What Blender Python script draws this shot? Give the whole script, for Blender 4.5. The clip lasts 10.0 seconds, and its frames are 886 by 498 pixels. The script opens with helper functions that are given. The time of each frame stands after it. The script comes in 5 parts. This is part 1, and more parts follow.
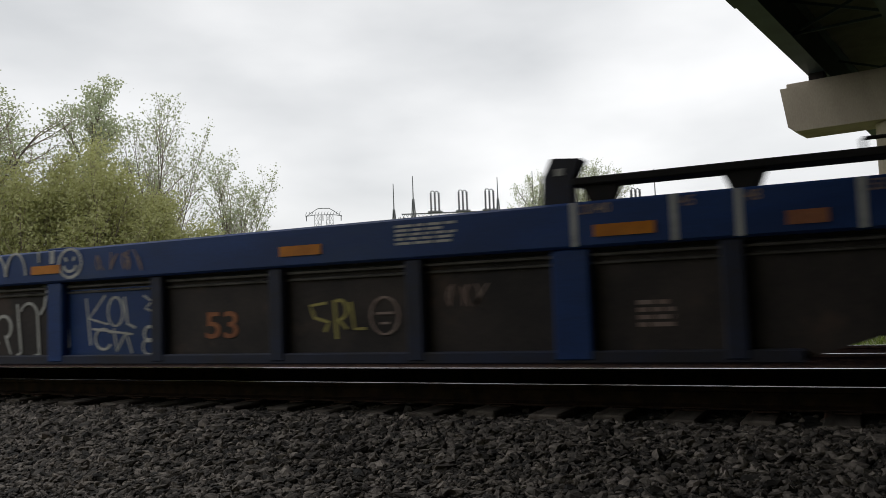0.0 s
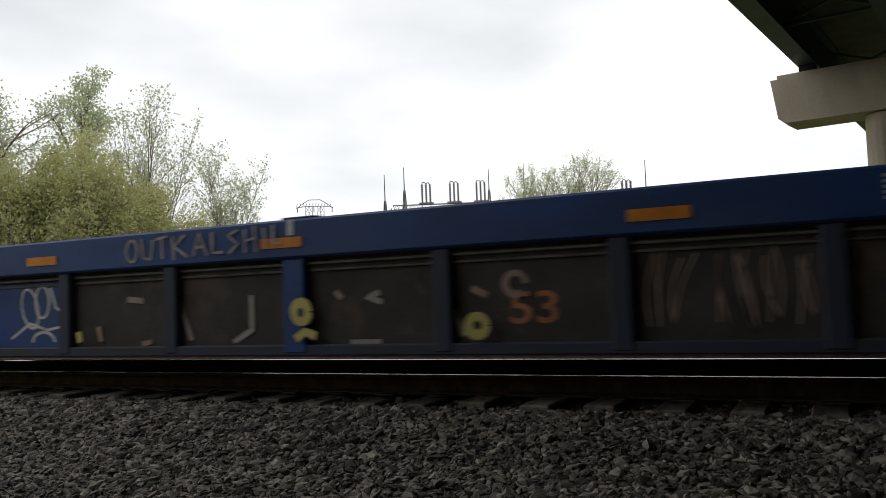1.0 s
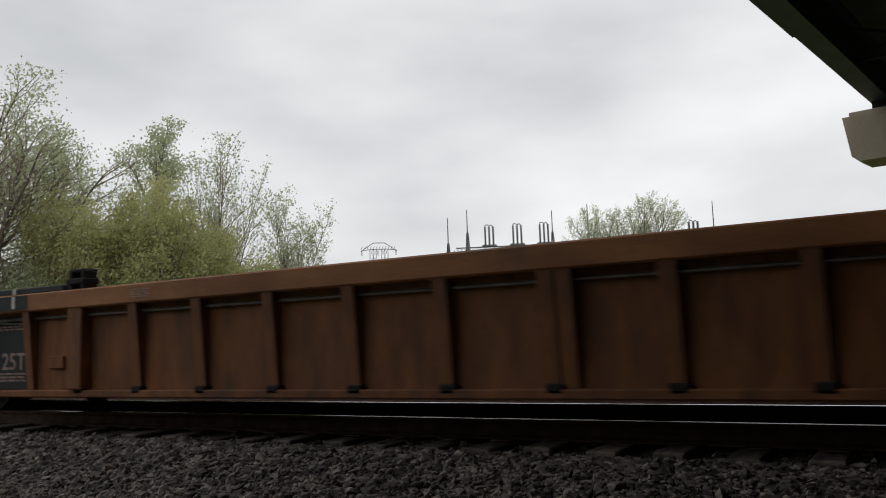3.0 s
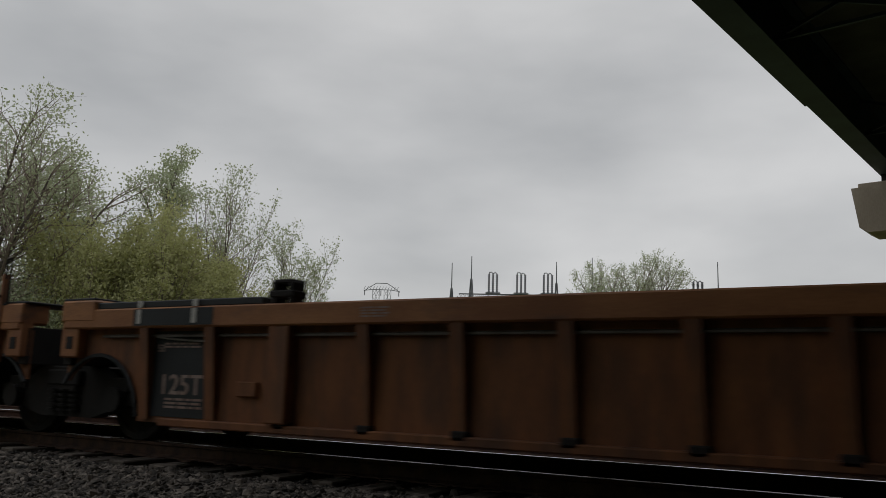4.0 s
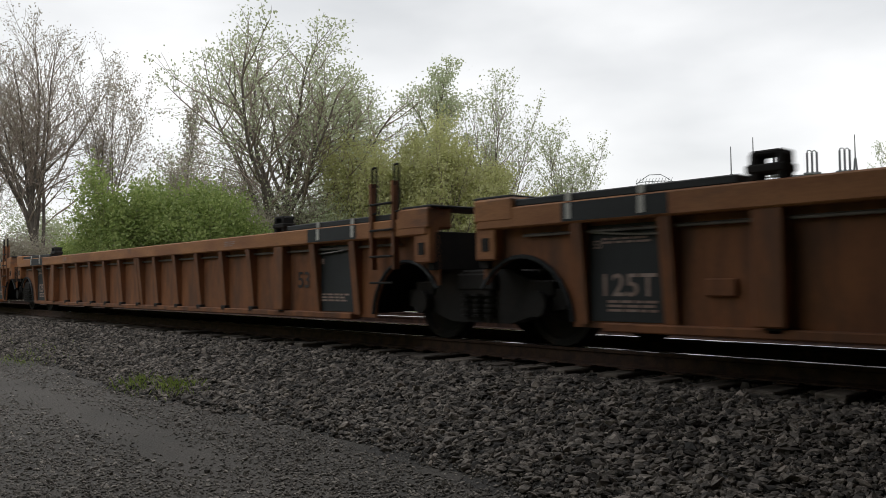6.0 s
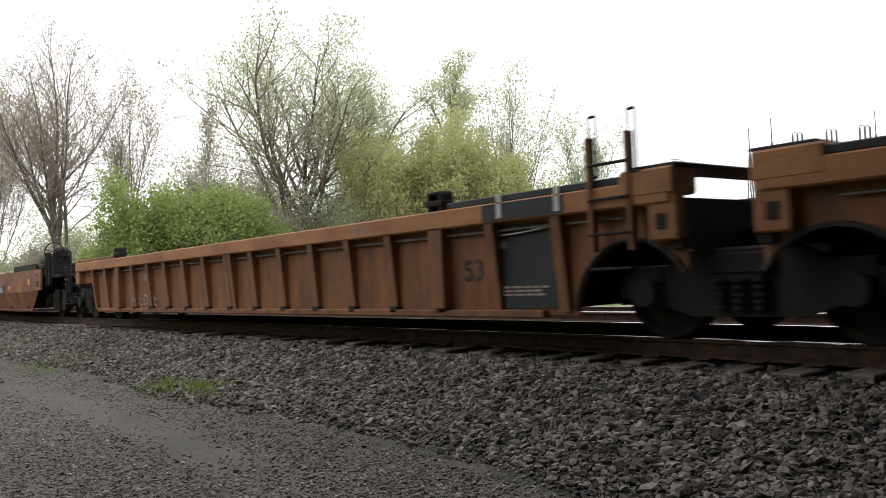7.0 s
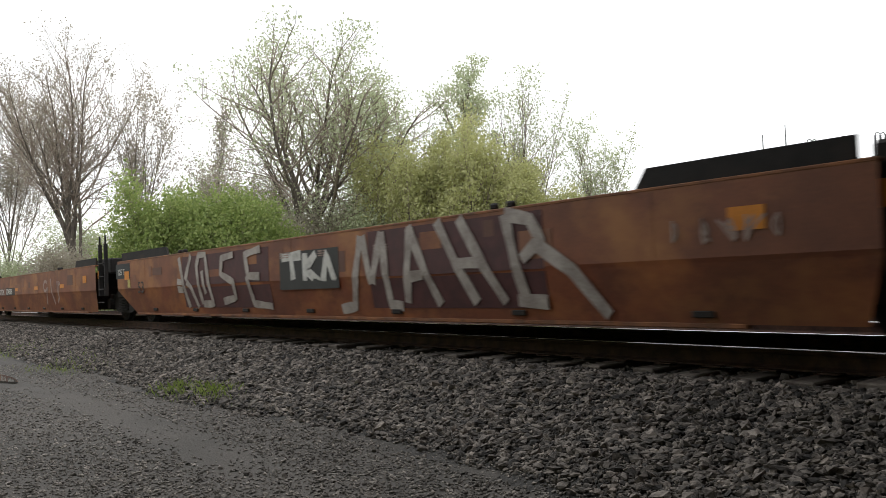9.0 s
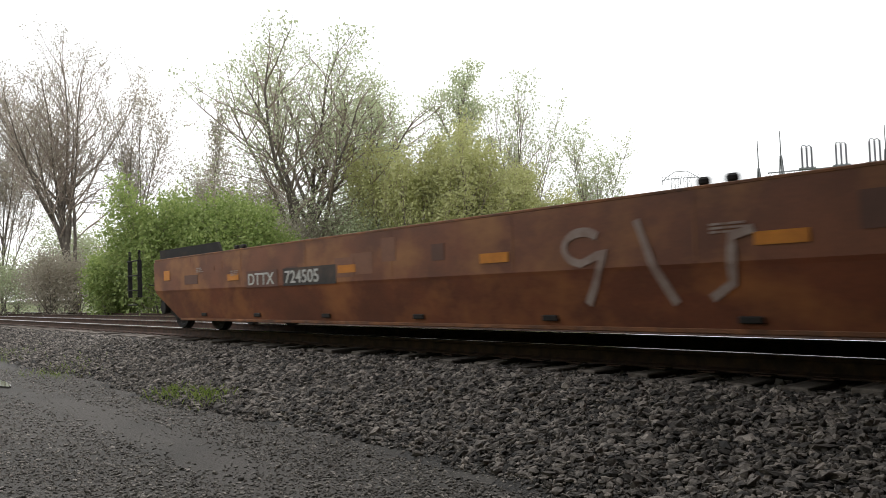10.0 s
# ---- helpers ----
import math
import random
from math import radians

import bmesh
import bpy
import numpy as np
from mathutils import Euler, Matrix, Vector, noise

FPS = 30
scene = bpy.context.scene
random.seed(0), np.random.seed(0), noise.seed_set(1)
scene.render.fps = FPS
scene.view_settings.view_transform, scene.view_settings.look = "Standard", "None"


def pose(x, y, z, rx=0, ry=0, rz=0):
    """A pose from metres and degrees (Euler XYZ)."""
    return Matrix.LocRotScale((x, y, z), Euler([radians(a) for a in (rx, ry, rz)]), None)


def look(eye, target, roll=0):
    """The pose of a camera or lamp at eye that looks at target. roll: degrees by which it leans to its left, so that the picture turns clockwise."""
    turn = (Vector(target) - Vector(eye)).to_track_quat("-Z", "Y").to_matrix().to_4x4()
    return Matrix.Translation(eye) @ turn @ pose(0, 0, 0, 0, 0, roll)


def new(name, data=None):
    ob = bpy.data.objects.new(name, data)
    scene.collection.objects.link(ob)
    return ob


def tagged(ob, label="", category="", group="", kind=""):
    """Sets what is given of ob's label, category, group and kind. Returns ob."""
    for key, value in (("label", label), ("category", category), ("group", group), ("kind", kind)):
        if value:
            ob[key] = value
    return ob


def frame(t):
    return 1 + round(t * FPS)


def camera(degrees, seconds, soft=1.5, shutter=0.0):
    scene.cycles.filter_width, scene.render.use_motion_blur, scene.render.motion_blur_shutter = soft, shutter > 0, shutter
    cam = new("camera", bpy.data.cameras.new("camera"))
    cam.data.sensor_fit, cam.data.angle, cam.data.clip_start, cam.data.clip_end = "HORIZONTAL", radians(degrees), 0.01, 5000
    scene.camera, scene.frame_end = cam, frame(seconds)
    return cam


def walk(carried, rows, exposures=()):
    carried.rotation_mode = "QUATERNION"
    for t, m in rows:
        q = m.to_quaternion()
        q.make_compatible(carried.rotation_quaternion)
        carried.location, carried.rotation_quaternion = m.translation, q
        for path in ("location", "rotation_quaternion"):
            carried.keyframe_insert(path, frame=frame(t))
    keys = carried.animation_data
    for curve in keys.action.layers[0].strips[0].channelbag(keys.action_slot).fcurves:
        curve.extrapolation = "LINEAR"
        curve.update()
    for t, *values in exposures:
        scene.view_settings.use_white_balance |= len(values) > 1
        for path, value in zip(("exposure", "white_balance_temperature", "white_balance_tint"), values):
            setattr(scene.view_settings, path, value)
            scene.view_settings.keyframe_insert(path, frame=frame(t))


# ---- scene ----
# x runs along the track (the way the train goes), y across it, z up from the rail heads
EYE_Z = 0.666
NEAR_RAIL = 6.24
TRACK_Y = NEAR_RAIL + 0.75
TRACK2_Y = TRACK_Y + 3.96

cam = camera(57.6, 10.0, soft=0.65, shutter=0.09)
# seconds, yaw, pitch, roll
CAM_ROWS = [
    (0.0, 25.95, 3.98, -2.12),
    (0.5, 25.80, 3.34, -2.35),
    (1.0, 25.35, 3.35, -2.22),
    (1.5, 27.56, 4.12, -2.70),
    (2.0, 27.39, 4.51, -3.03),
    (2.5, 26.22, 5.38, -1.91),
    (2.9, 31.30, 5.75, -1.74),
    (3.0, 29.74, 6.53, -2.07),
    (3.2, 29.18, 8.87, -2.76),
    (4.3, 30.51, 9.40, 2.81),
    (4.5, 31.92, 9.13, 1.96),
    (5.0, 43.09, 5.92, -1.65),
    (5.2, 46.19, 5.44, -0.33),
    (5.5, 46.65, 6.06, -0.57),
    (5.7, 48.94, 3.60, 0.27),
    (6.8, 49.91, 1.85, -2.41),
    (7.0, 50.53, 1.85, -2.76),
    (7.5, 51.08, 1.39, -3.37),
    (8.0, 50.62, 2.06, -2.24),
    (8.5, 51.64, 1.81, -1.83),
    (9.0, 51.35, 2.23, -2.29),
    (9.5, 51.01, 2.40, -2.23),
    (10.0, 51.01, 2.56, -2.20),
]
walk(cam, [(t, pose(0, 0, EYE_Z, 90 + p, 0, y) @ pose(0, 0, 0, 0, 0, r)) for t, y, p, r in CAM_ROWS],
     exposures=[(0.0, 0.0), (0.5, 0.15), (1.0, 0.25), (1.5, 0.1), (2.0, 0.05), (2.5, -0.2), (3.2, -0.15), (4.3, -0.95), (4.7, -1.0),
                (5.0, -0.65), (5.5, -0.25), (5.7, -0.1), (6.8, 0.8), (7.0, 0.95), (7.5, 0.75), (8.0, 0.7), (9.0, 0.75), (9.5, 0.6), (10.0, 0.8)])

# ---- world: an overcast spring sky ----
world = bpy.data.worlds.new("overcast_sky")
scene.world = world
world.use_nodes = True
wn, wl = world.node_tree.nodes, world.node_tree.links
wn.clear()
w_out = wn.new("ShaderNodeOutputWorld")
w_bg = wn.new("ShaderNodeBackground")
w_sky = wn.new("ShaderNodeTexSky")
w_sky.sky_type, w_sky.sun_disc = "NISHITA", False
w_sky.sun_elevation, w_sky.sun_rotation = radians(44), radians(326)
w_bg.inputs["Strength"].default_value = 0.1
w_co = wn.new("ShaderNodeTexCoord")
w_map = wn.new("ShaderNodeMapping")
w_map.inputs["Scale"].default_value = (1.0, 1.0, 2.6)
w_noise = wn.new("ShaderNodeTexNoise")
w_noise.inputs["Scale"].default_value = 2.2
w_noise.inputs["Detail"].default_value = 5
w_noise.inputs["Roughness"].default_value = 0.45
w_ramp = wn.new("ShaderNodeValToRGB")
w_ramp.color_ramp.elements[0].position, w_ramp.color_ramp.elements[0].color = 0.32, (6.7, 6.85, 7.0, 1)
w_ramp.color_ramp.elements[1].position, w_ramp.color_ramp.elements[1].color = 0.68, (11.0, 11.0, 11.0, 1)
w_mix = wn.new("ShaderNodeMixRGB")
w_mix.inputs[0].default_value = 0.94
for a, b in ((w_co.outputs["Generated"], w_map.inputs[0]), (w_map.outputs[0], w_noise.inputs["Vector"]),
             (w_noise.outputs["Fac"], w_ramp.inputs[0]), (w_sky.outputs[0], w_mix.inputs[1]),
             (w_ramp.outputs[0], w_mix.inputs[2]), (w_mix.outputs[0], w_bg.inputs["Color"]),
             (w_bg.outputs[0], w_out.inputs["Surface"])):
    wl.new(a, b)

sun_data = bpy.data.lights.new("sun", "SUN")
sun_data.energy, sun_data.angle, sun_data.color = 0.6, radians(30), (1.0, 0.95, 0.88)
sun = new("sun", sun_data)
sun.matrix_world = look((-40, 70, 70), (0, 10, 0))


# ---- materials ----
def material(name, base, dark, rough=0.75, metal=0.0, scale=6.0, fine=60.0, bump=0.15, spread=(0.35, 0.7), rand=0.0,
             third=None, third_scale=1.3, third_spread=(0.55, 0.7), island=False, stretch=(1, 1, 1)):
    m = bpy.data.materials.new(name)
    m.use_nodes = True
    n, l = m.node_tree.nodes, m.node_tree.links
    b = n["Principled BSDF"]
    b.inputs["Roughness"].default_value, b.inputs["Metallic"].default_value = rough, metal
    co = n.new("ShaderNodeTexCoord")
    mp = n.new("ShaderNodeMapping")
    mp.inputs["Scale"].default_value = stretch
    l.new(co.outputs["Object"], mp.inputs[0])
    n1, n2 = n.new("ShaderNodeTexNoise"), n.new("ShaderNodeTexNoise")
    n1.inputs["Scale"].default_value, n1.inputs["Detail"].default_value = scale, 6
    n2.inputs["Scale"].default_value, n2.inputs["Detail"].default_value = fine, 3
    l.new(mp.outputs[0], n1.inputs["Vector"])
    l.new(mp.outputs[0], n2.inputs["Vector"])
    ad = n.new("ShaderNodeMath")
    ad.operation = "MULTIPLY_ADD"
    ad.inputs[1].default_value = 0.35
    l.new(n2.outputs["Fac"], ad.inputs[0])
    sb = n.new("ShaderNodeMath")
    sb.operation = "ADD"
    sb.inputs[1].default_value = -0.17
    l.new(n1.outputs["Fac"], sb.inputs[0])
    l.new(sb.outputs[0], ad.inputs[2])
    r = n.new("ShaderNodeValToRGB")
    r.color_ramp.elements[0].position, r.color_ramp.elements[0].color = spread[0], (*dark, 1)
    r.color_ramp.elements[1].position, r.color_ramp.elements[1].color = spread[1], (*base, 1)
    l.new(ad.outputs[0], r.inputs[0])
    out = r.outputs[0]
    if third:
        n3 = n.new("ShaderNodeTexNoise")
        n3.inputs["Scale"].default_value, n3.inputs["Detail"].default_value = third_scale, 7
        n3.inputs["Roughness"].default_value = 0.62
        l.new(mp.outputs[0], n3.inputs["Vector"])
        r3 = n.new("ShaderNodeMapRange")
        r3.inputs[1].default_value, r3.inputs[2].default_value = third_spread
        l.new(n3.outputs["Fac"], r3.inputs[0])
        mx = n.new("ShaderNodeMixRGB")
        mx.inputs[2].default_value = (*third, 1)
        l.new(r3.outputs[0], mx.inputs[0])
        l.new(out, mx.inputs[1])
        out = mx.outputs[0]
    if rand:
        src = n.new("ShaderNodeNewGeometry").outputs["Random Per Island"] if island else n.new("ShaderNodeObjectInfo").outputs["Random"]
        mr = n.new("ShaderNodeMapRange")
        mr.inputs[3].default_value, mr.inputs[4].default_value = 1 - rand, 1 + rand
        l.new(src, mr.inputs[0])
        hs = n.new("ShaderNodeHueSaturation")
        l.new(mr.outputs[0], hs.inputs["Value"])
        l.new(out, hs.inputs["Color"])
        out = hs.outputs[0]
    l.new(out, b.inputs["Base Color"])
    if bump:
        bp = n.new("ShaderNodeBump")
        bp.inputs["Strength"].default_value, bp.inputs["Distance"].default_value = bump, 0.02
        l.new(ad.outputs[0], bp.inputs["Height"])
        l.new(bp.outputs[0], b.inputs["Normal"])
    return m


RUST = material("weathered_rust_paint", (0.31, 0.118, 0.042), (0.17, 0.064, 0.027), 0.72, 0, 2.2, 40, 0.12, third=(0.075, 0.042, 0.03), third_scale=1.6, third_spread=(0.47, 0.75), stretch=(2.2, 1, 0.55))
RUST_TOP = material("orange_chord_paint", (0.43, 0.19, 0.072), (0.27, 0.105, 0.042), 0.65, 0, 2.5, 40, 0.1, third=(0.15, 0.08, 0.05), third_scale=2.0, stretch=(0.5, 1, 1.5))
RUST_RED = material("faded_red_brown_paint", (0.25, 0.083, 0.037), (0.15, 0.05, 0.026), 0.6, 0, 1.4, 30, 0.08, third=(0.36, 0.15, 0.052), third_scale=1.2, third_spread=(0.48, 0.68), stretch=(0.9, 1, 1.3))
PATCH = material("sun_faded_repaint", (0.29, 0.125, 0.07), (0.2, 0.085, 0.05), 0.65, 0, 2, 30, 0.05)
PATCH_DARK = material("dark_repaint", (0.15, 0.06, 0.04), (0.11, 0.045, 0.03), 0.6, 0, 2, 30, 0.05)
BLUE = material("faded_blue_paint", (0.012, 0.06, 0.25), (0.008, 0.036, 0.15), 0.55, 0, 2.0, 40, 0.08, third=(0.03, 0.05, 0.1), third_scale=1.0, third_spread=(0.52, 0.75), stretch=(0.5, 1, 1.5))
GRIME = material("grimy_dark_panel", (0.07, 0.055, 0.05), (0.035, 0.03, 0.03), 0.8, 0, 2.5, 40, 0.12, third=(0.12, 0.08, 0.06), third_scale=1.5)
NAVY = material("dirty_navy_panel", (0.025, 0.035, 0.08), (0.03, 0.028, 0.035), 0.7, 0, 2.0, 40, 0.1)
DARK = material("dark_greasy_steel", (0.018, 0.015, 0.014), (0.009, 0.008, 0.008), 0.85, 0.0, 5, 60, 0.15, third=(0.034, 0.021, 0.015), third_scale=2)
PLATE = material("black_stencil_plate", (0.02, 0.025, 0.03), (0.013, 0.016, 0.02), 0.65, 0, 3, 50, 0.05)
STEEL = material("worn_steel", (0.3, 0.29, 0.28), (0.18, 0.17, 0.16), 0.4, 0.8, 5, 60, 0.05)
RAIL_SIDE = material("rusty_rail_side", (0.11, 0.06, 0.04), (0.05, 0.03, 0.025), 0.85, 0.1, 8, 60, 0.2)
RAIL_TOP = material("polished_rail_head", (0.72, 0.72, 0.72), (0.62, 0.62, 0.62), 0.22, 1.0, 4, 60, 0.0)
TIE = material("weathered_sleeper_wood", (0.22, 0.19, 0.165), (0.08, 0.063, 0.052), 0.9, 0, 3, 50, 0.4, rand=0.4, stretch=(4, 0.6, 4), third=(0.24, 0.12, 0.09), third_scale=0.9, third_spread=(0.5, 0.6))
STONE = material("ballast_stone", (0.21, 0.182, 0.158), (0.04, 0.034, 0.03), 0.8, 0, 9, 60, 0.3, rand=0.9, island=True)
ROAD_STONE = material("pale_road_gravel", (0.25, 0.225, 0.2), (0.1, 0.09, 0.08), 0.85, 0, 9, 60, 0.2, rand=0.6, island=True)
BED = material("ballast_bed", (0.06, 0.057, 0.054), (0.02, 0.019, 0.018), 0.95, 0, 22, 70, 1.0, spread=(0.38, 0.62))
CONCRETE = material("bridge_concrete", (0.5, 0.43, 0.34), (0.36, 0.3, 0.235), 0.85, 0, 1.2, 30, 0.1, third=(0.25, 0.21, 0.17), third_scale=0.6, third_spread=(0.55, 0.8), stretch=(1, 1, 0.4))
GIRDER = material("painted_bridge_steel", (0.055, 0.085, 0.1), (0.035, 0.055, 0.07), 0.55, 0, 1.0, 20, 0.05)
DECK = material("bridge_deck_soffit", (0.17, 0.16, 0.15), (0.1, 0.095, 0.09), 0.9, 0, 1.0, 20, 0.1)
BARK = material("grey_brown_bark", (0.2, 0.17, 0.145), (0.1, 0.085, 0.07), 0.95, 0, 4, 40, 0.4, stretch=(3, 3, 0.7))
TWIG = material("thin_brown_twigs", (0.36, 0.3, 0.25), (0.24, 0.19, 0.155), 0.95, 0, 4, 40, 0.0)
WHITE = material("white_stencil_paint", (0.62, 0.61, 0.58), (0.42, 0.41, 0.39), 0.7, 0, 9, 60, 0.0, spread=(0.3, 0.5))
FADED = material("faded_pale_paint", (0.42, 0.33, 0.29), (0.3, 0.2, 0.17), 0.75, 0, 6, 50, 0.0)
ORANGE_NO = material("orange_stencil_paint", (0.5, 0.2, 0.09), (0.32, 0.12, 0.06), 0.75, 0, 8, 50, 0.0)
REFLECT = material("orange_reflector_sheet", (0.75, 0.27, 0.015), (0.55, 0.18, 0.012), 0.45, 0, 5, 60, 0.0)
TAN = material("tan_dusty_paint", (0.58, 0.48, 0.34), (0.4, 0.31, 0.2), 0.8, 0, 4, 50, 0.1)
TEAL = material("teal_spray_paint", (0.17, 0.32, 0.3), (0.11, 0.2, 0.19), 0.6, 0, 5, 40, 0.0)
SILVER = material("silver_spray_paint", (0.46, 0.41, 0.38), (0.26, 0.22, 0.2), 0.55, 0, 5, 40, 0.0)
YELLOW = material("pale_yellow_spray_paint", (0.6, 0.52, 0.16), (0.45, 0.38, 0.12), 0.65, 0, 5, 40, 0.0)
BLACKP = material("black_spray_paint", (0.03, 0.03, 0.03), (0.02, 0.02, 0.02), 0.6, 0, 5, 40, 0.0)
GALV = material("galvanised_steel", (0.2, 0.21, 0.22), (0.13, 0.135, 0.14), 0.6, 0.2, 2, 20, 0.0)
PORCELAIN = material("grey_porcelain", (0.15, 0.15, 0.165), (0.1, 0.1, 0.11), 0.35, 0, 2, 20, 0.0)
GRASSY = material("spring_grass_ground", (0.12, 0.15, 0.035), (0.07, 0.085, 0.025), 0.95, 0, 0.6, 12, 0.3, third=(0.17, 0.14, 0.08), third_scale=0.25)


def leaf_material(name, a, b):
    m = bpy.data.materials.new(name)
    m.use_nodes = True
    n, l = m.node_tree.nodes, m.node_tree.links
    bs = n["Principled BSDF"]
    bs.inputs["Roughness"].default_value = 0.6
    geo = n.new("ShaderNodeNewGeometry")
    r = n.new("ShaderNodeValToRGB")
    r.color_ramp.elements[0].color, r.color_ramp.elements[1].color = (*a, 1), (*b, 1)
    l.new(geo.outputs["Random Per Island"], r.inputs[0])
    l.new(r.outputs[0], bs.inputs["Base Color"])
    tr = n.new("ShaderNodeBsdfTranslucent")
    l.new(r.outputs[0], tr.inputs["Color"])
    mx = n.new("ShaderNodeMixShader")
    mx.inputs[0].default_value = 0.5
    l.new(bs.outputs[0], mx.inputs[1])
    l.new(tr.outputs[0], mx.inputs[2])
    l.new(mx.outputs[0], n["Material Output"].inputs["Surface"])
    return m


LEAF_PALE = leaf_material("pale_green_spring_leaf", (0.4, 0.46, 0.27), (0.58, 0.61, 0.42))
LEAF_GREEN = leaf_material("fresh_green_leaf", (0.2, 0.28, 0.08), (0.42, 0.49, 0.18))
LEAF_YELLOW = leaf_material("yellow_green_willow_leaf", (0.45, 0.46, 0.19), (0.6, 0.6, 0.32))
LEAF_GREY = leaf_material("greyish_bud_leaf", (0.34, 0.31, 0.24), (0.46, 0.42, 0.34))
GRASS_BLADE = leaf_material("grass_blade", (0.14, 0.22, 0.03), (0.3, 0.36, 0.1))


# ---- mesh helpers ----
def finish(name, bm, mats, parent=None, label="", smooth=False):
    me = bpy.data.meshes.new(name)
    bm.normal_update()
    bm.to_mesh(me)
    bm.free()
    for m in mats if isinstance(mats, (list, tuple)) else [mats]:
        me.materials.append(m)
    if smooth:
        me.polygons.foreach_set("use_smooth", [True] * len(me.polygons))
    ob = new(name, me)
    if parent:
        ob.parent = parent
    if label:
        ob["label"] = label
    return ob


def part(name, bm, mats, parent, label="", smooth=False):
    return finish(name, bm, mats, parent, label, smooth)


def thing(name, label, category, group="", kind="", at=(0, 0, 0)):
    e = new(name)
    e.location = at
    return tagged(e, label, category, group, kind)


def box(bm, x0, x1, y0, y1, z0, z1, bev=0.0, mat=0):
    vs = [bm.verts.new((x, y, z)) for x in (x0, x1) for y in (y0, y1) for z in (z0, z1)]
    fs = [bm.faces.new([vs[i] for i in q]) for q in ((0, 1, 3, 2), (4, 6, 7, 5), (0, 4, 5, 1), (2, 3, 7, 6), (0, 2, 6, 4), (1, 5, 7, 3))]
    for f in fs:
        f.material_index = mat
    if bev:
        es = {e for f in fs for e in f.edges}
        bmesh.ops.bevel(bm, geom=list(es), offset=bev, segments=1, affect="EDGES")
    return vs


def boxm(x0, x1, y0, y1, z0, z1, bev=0.0):
    bm = bmesh.new()
    box(bm, x0, x1, y0, y1, z0, z1, bev)
    return bm


def tube(bm, a, b, r, r2=None, sides=8, cap=True):
    a, b = Vector(a), Vector(b)
    d = (b - a)
    if d.length < 1e-6:
        return
    d.normalize()
    u = d.orthogonal().normalized()
    v = d.cross(u)
    r2 = r if r2 is None else r2
    ring = [[bm.verts.new(c + (u * math.cos(k) + v * math.sin(k)) * q) for k in [2 * math.pi * i / sides for i in range(sides)]] for c, q in ((a, r), (b, r2))]
    for i in range(sides):
        j = (i + 1) % sides
        bm.faces.new((ring[0][i], ring[0][j], ring[1][j], ring[1][i]))
    if cap:
        bm.faces.new(ring[0][::-1])
        bm.faces.new(ring[1])


def pipe(bm, pts, r, sides=6):
    for a, b in zip(pts, pts[1:]):
        tube(bm, a, b, r, r, sides)


def prism(bm, poly, y0, y1, mat=0):
    """A polygon in x and z, extruded along y."""
    a = [bm.verts.new((x, y0, z)) for x, z in poly]
    b = [bm.verts.new((x, y1, z)) for x, z in poly]
    fs = [bm.faces.new(a), bm.faces.new(b[::-1])]
    for i in range(len(poly)):
        j = (i + 1) % len(poly)
        fs.append(bm.faces.new((a[j], a[i], b[i], b[j])))
    for f in fs:
        f.material_index = mat


def prism_x(bm, poly, x0, x1):
    """A polygon in y and z, extruded along x."""
    a = [bm.verts.new((x0, y, z)) for y, z in poly]
    b = [bm.verts.new((x1, y, z)) for y, z in poly]
    bm.faces.new(a[::-1])
    bm.faces.new(b)
    for i in range(len(poly)):
        j = (i + 1) % len(poly)
        bm.faces.new((a[i], a[j], b[j], b[i]))


def lettering(body, x, y, z, size, parent, mat, name="lettering", stretch=1.0, label=""):
    """Flat letters on a side that faces -y, starting at x on the base line z."""
    cu = bpy.data.curves.new("letters", "FONT")
    cu.body, cu.size, cu.extrude, cu.offset = body, size, 0.001, size * 0.012
    tmp = bpy.data.objects.new("letters", cu)
    scene.collection.objects.link(tmp)
    bpy.context.view_layer.update()
    me = bpy.data.meshes.new_from_object(tmp.evaluated_get(bpy.context.evaluated_depsgraph_get()))
    bpy.data.objects.remove(tmp)
    me.transform(Matrix.Translation((x, y, z)) @ Matrix.Rotation(radians(90), 4, "X") @ Matrix.Diagonal((stretch, 1, 1, 1)))
    me.materials.clear()
    me.materials.append(mat)
    ob = new(name, me)
    ob.parent = parent
    if label:
        ob["label"] = label
    return ob


def bars(parent, x, y, z, width, rows, height, mat, name="stencil_text", seed=0):
    """Small writing that cannot be read, as rows of bars."""
    rnd = random.Random(seed)
    bm = bmesh.new()
    for i in range(rows):
        cx = x
        while cx < x + width * (1 - 0.2 * rnd.random()):
            w = rnd.uniform(0.06, 0.16)
            box(bm, cx, min(cx + w, x + width), y - 0.002, y, z - i * height * 1.7, z - i * height * 1.7 + height)
            cx += w + 0.025
    return tagged(part(name, bm, mat, parent), kind="stuff")


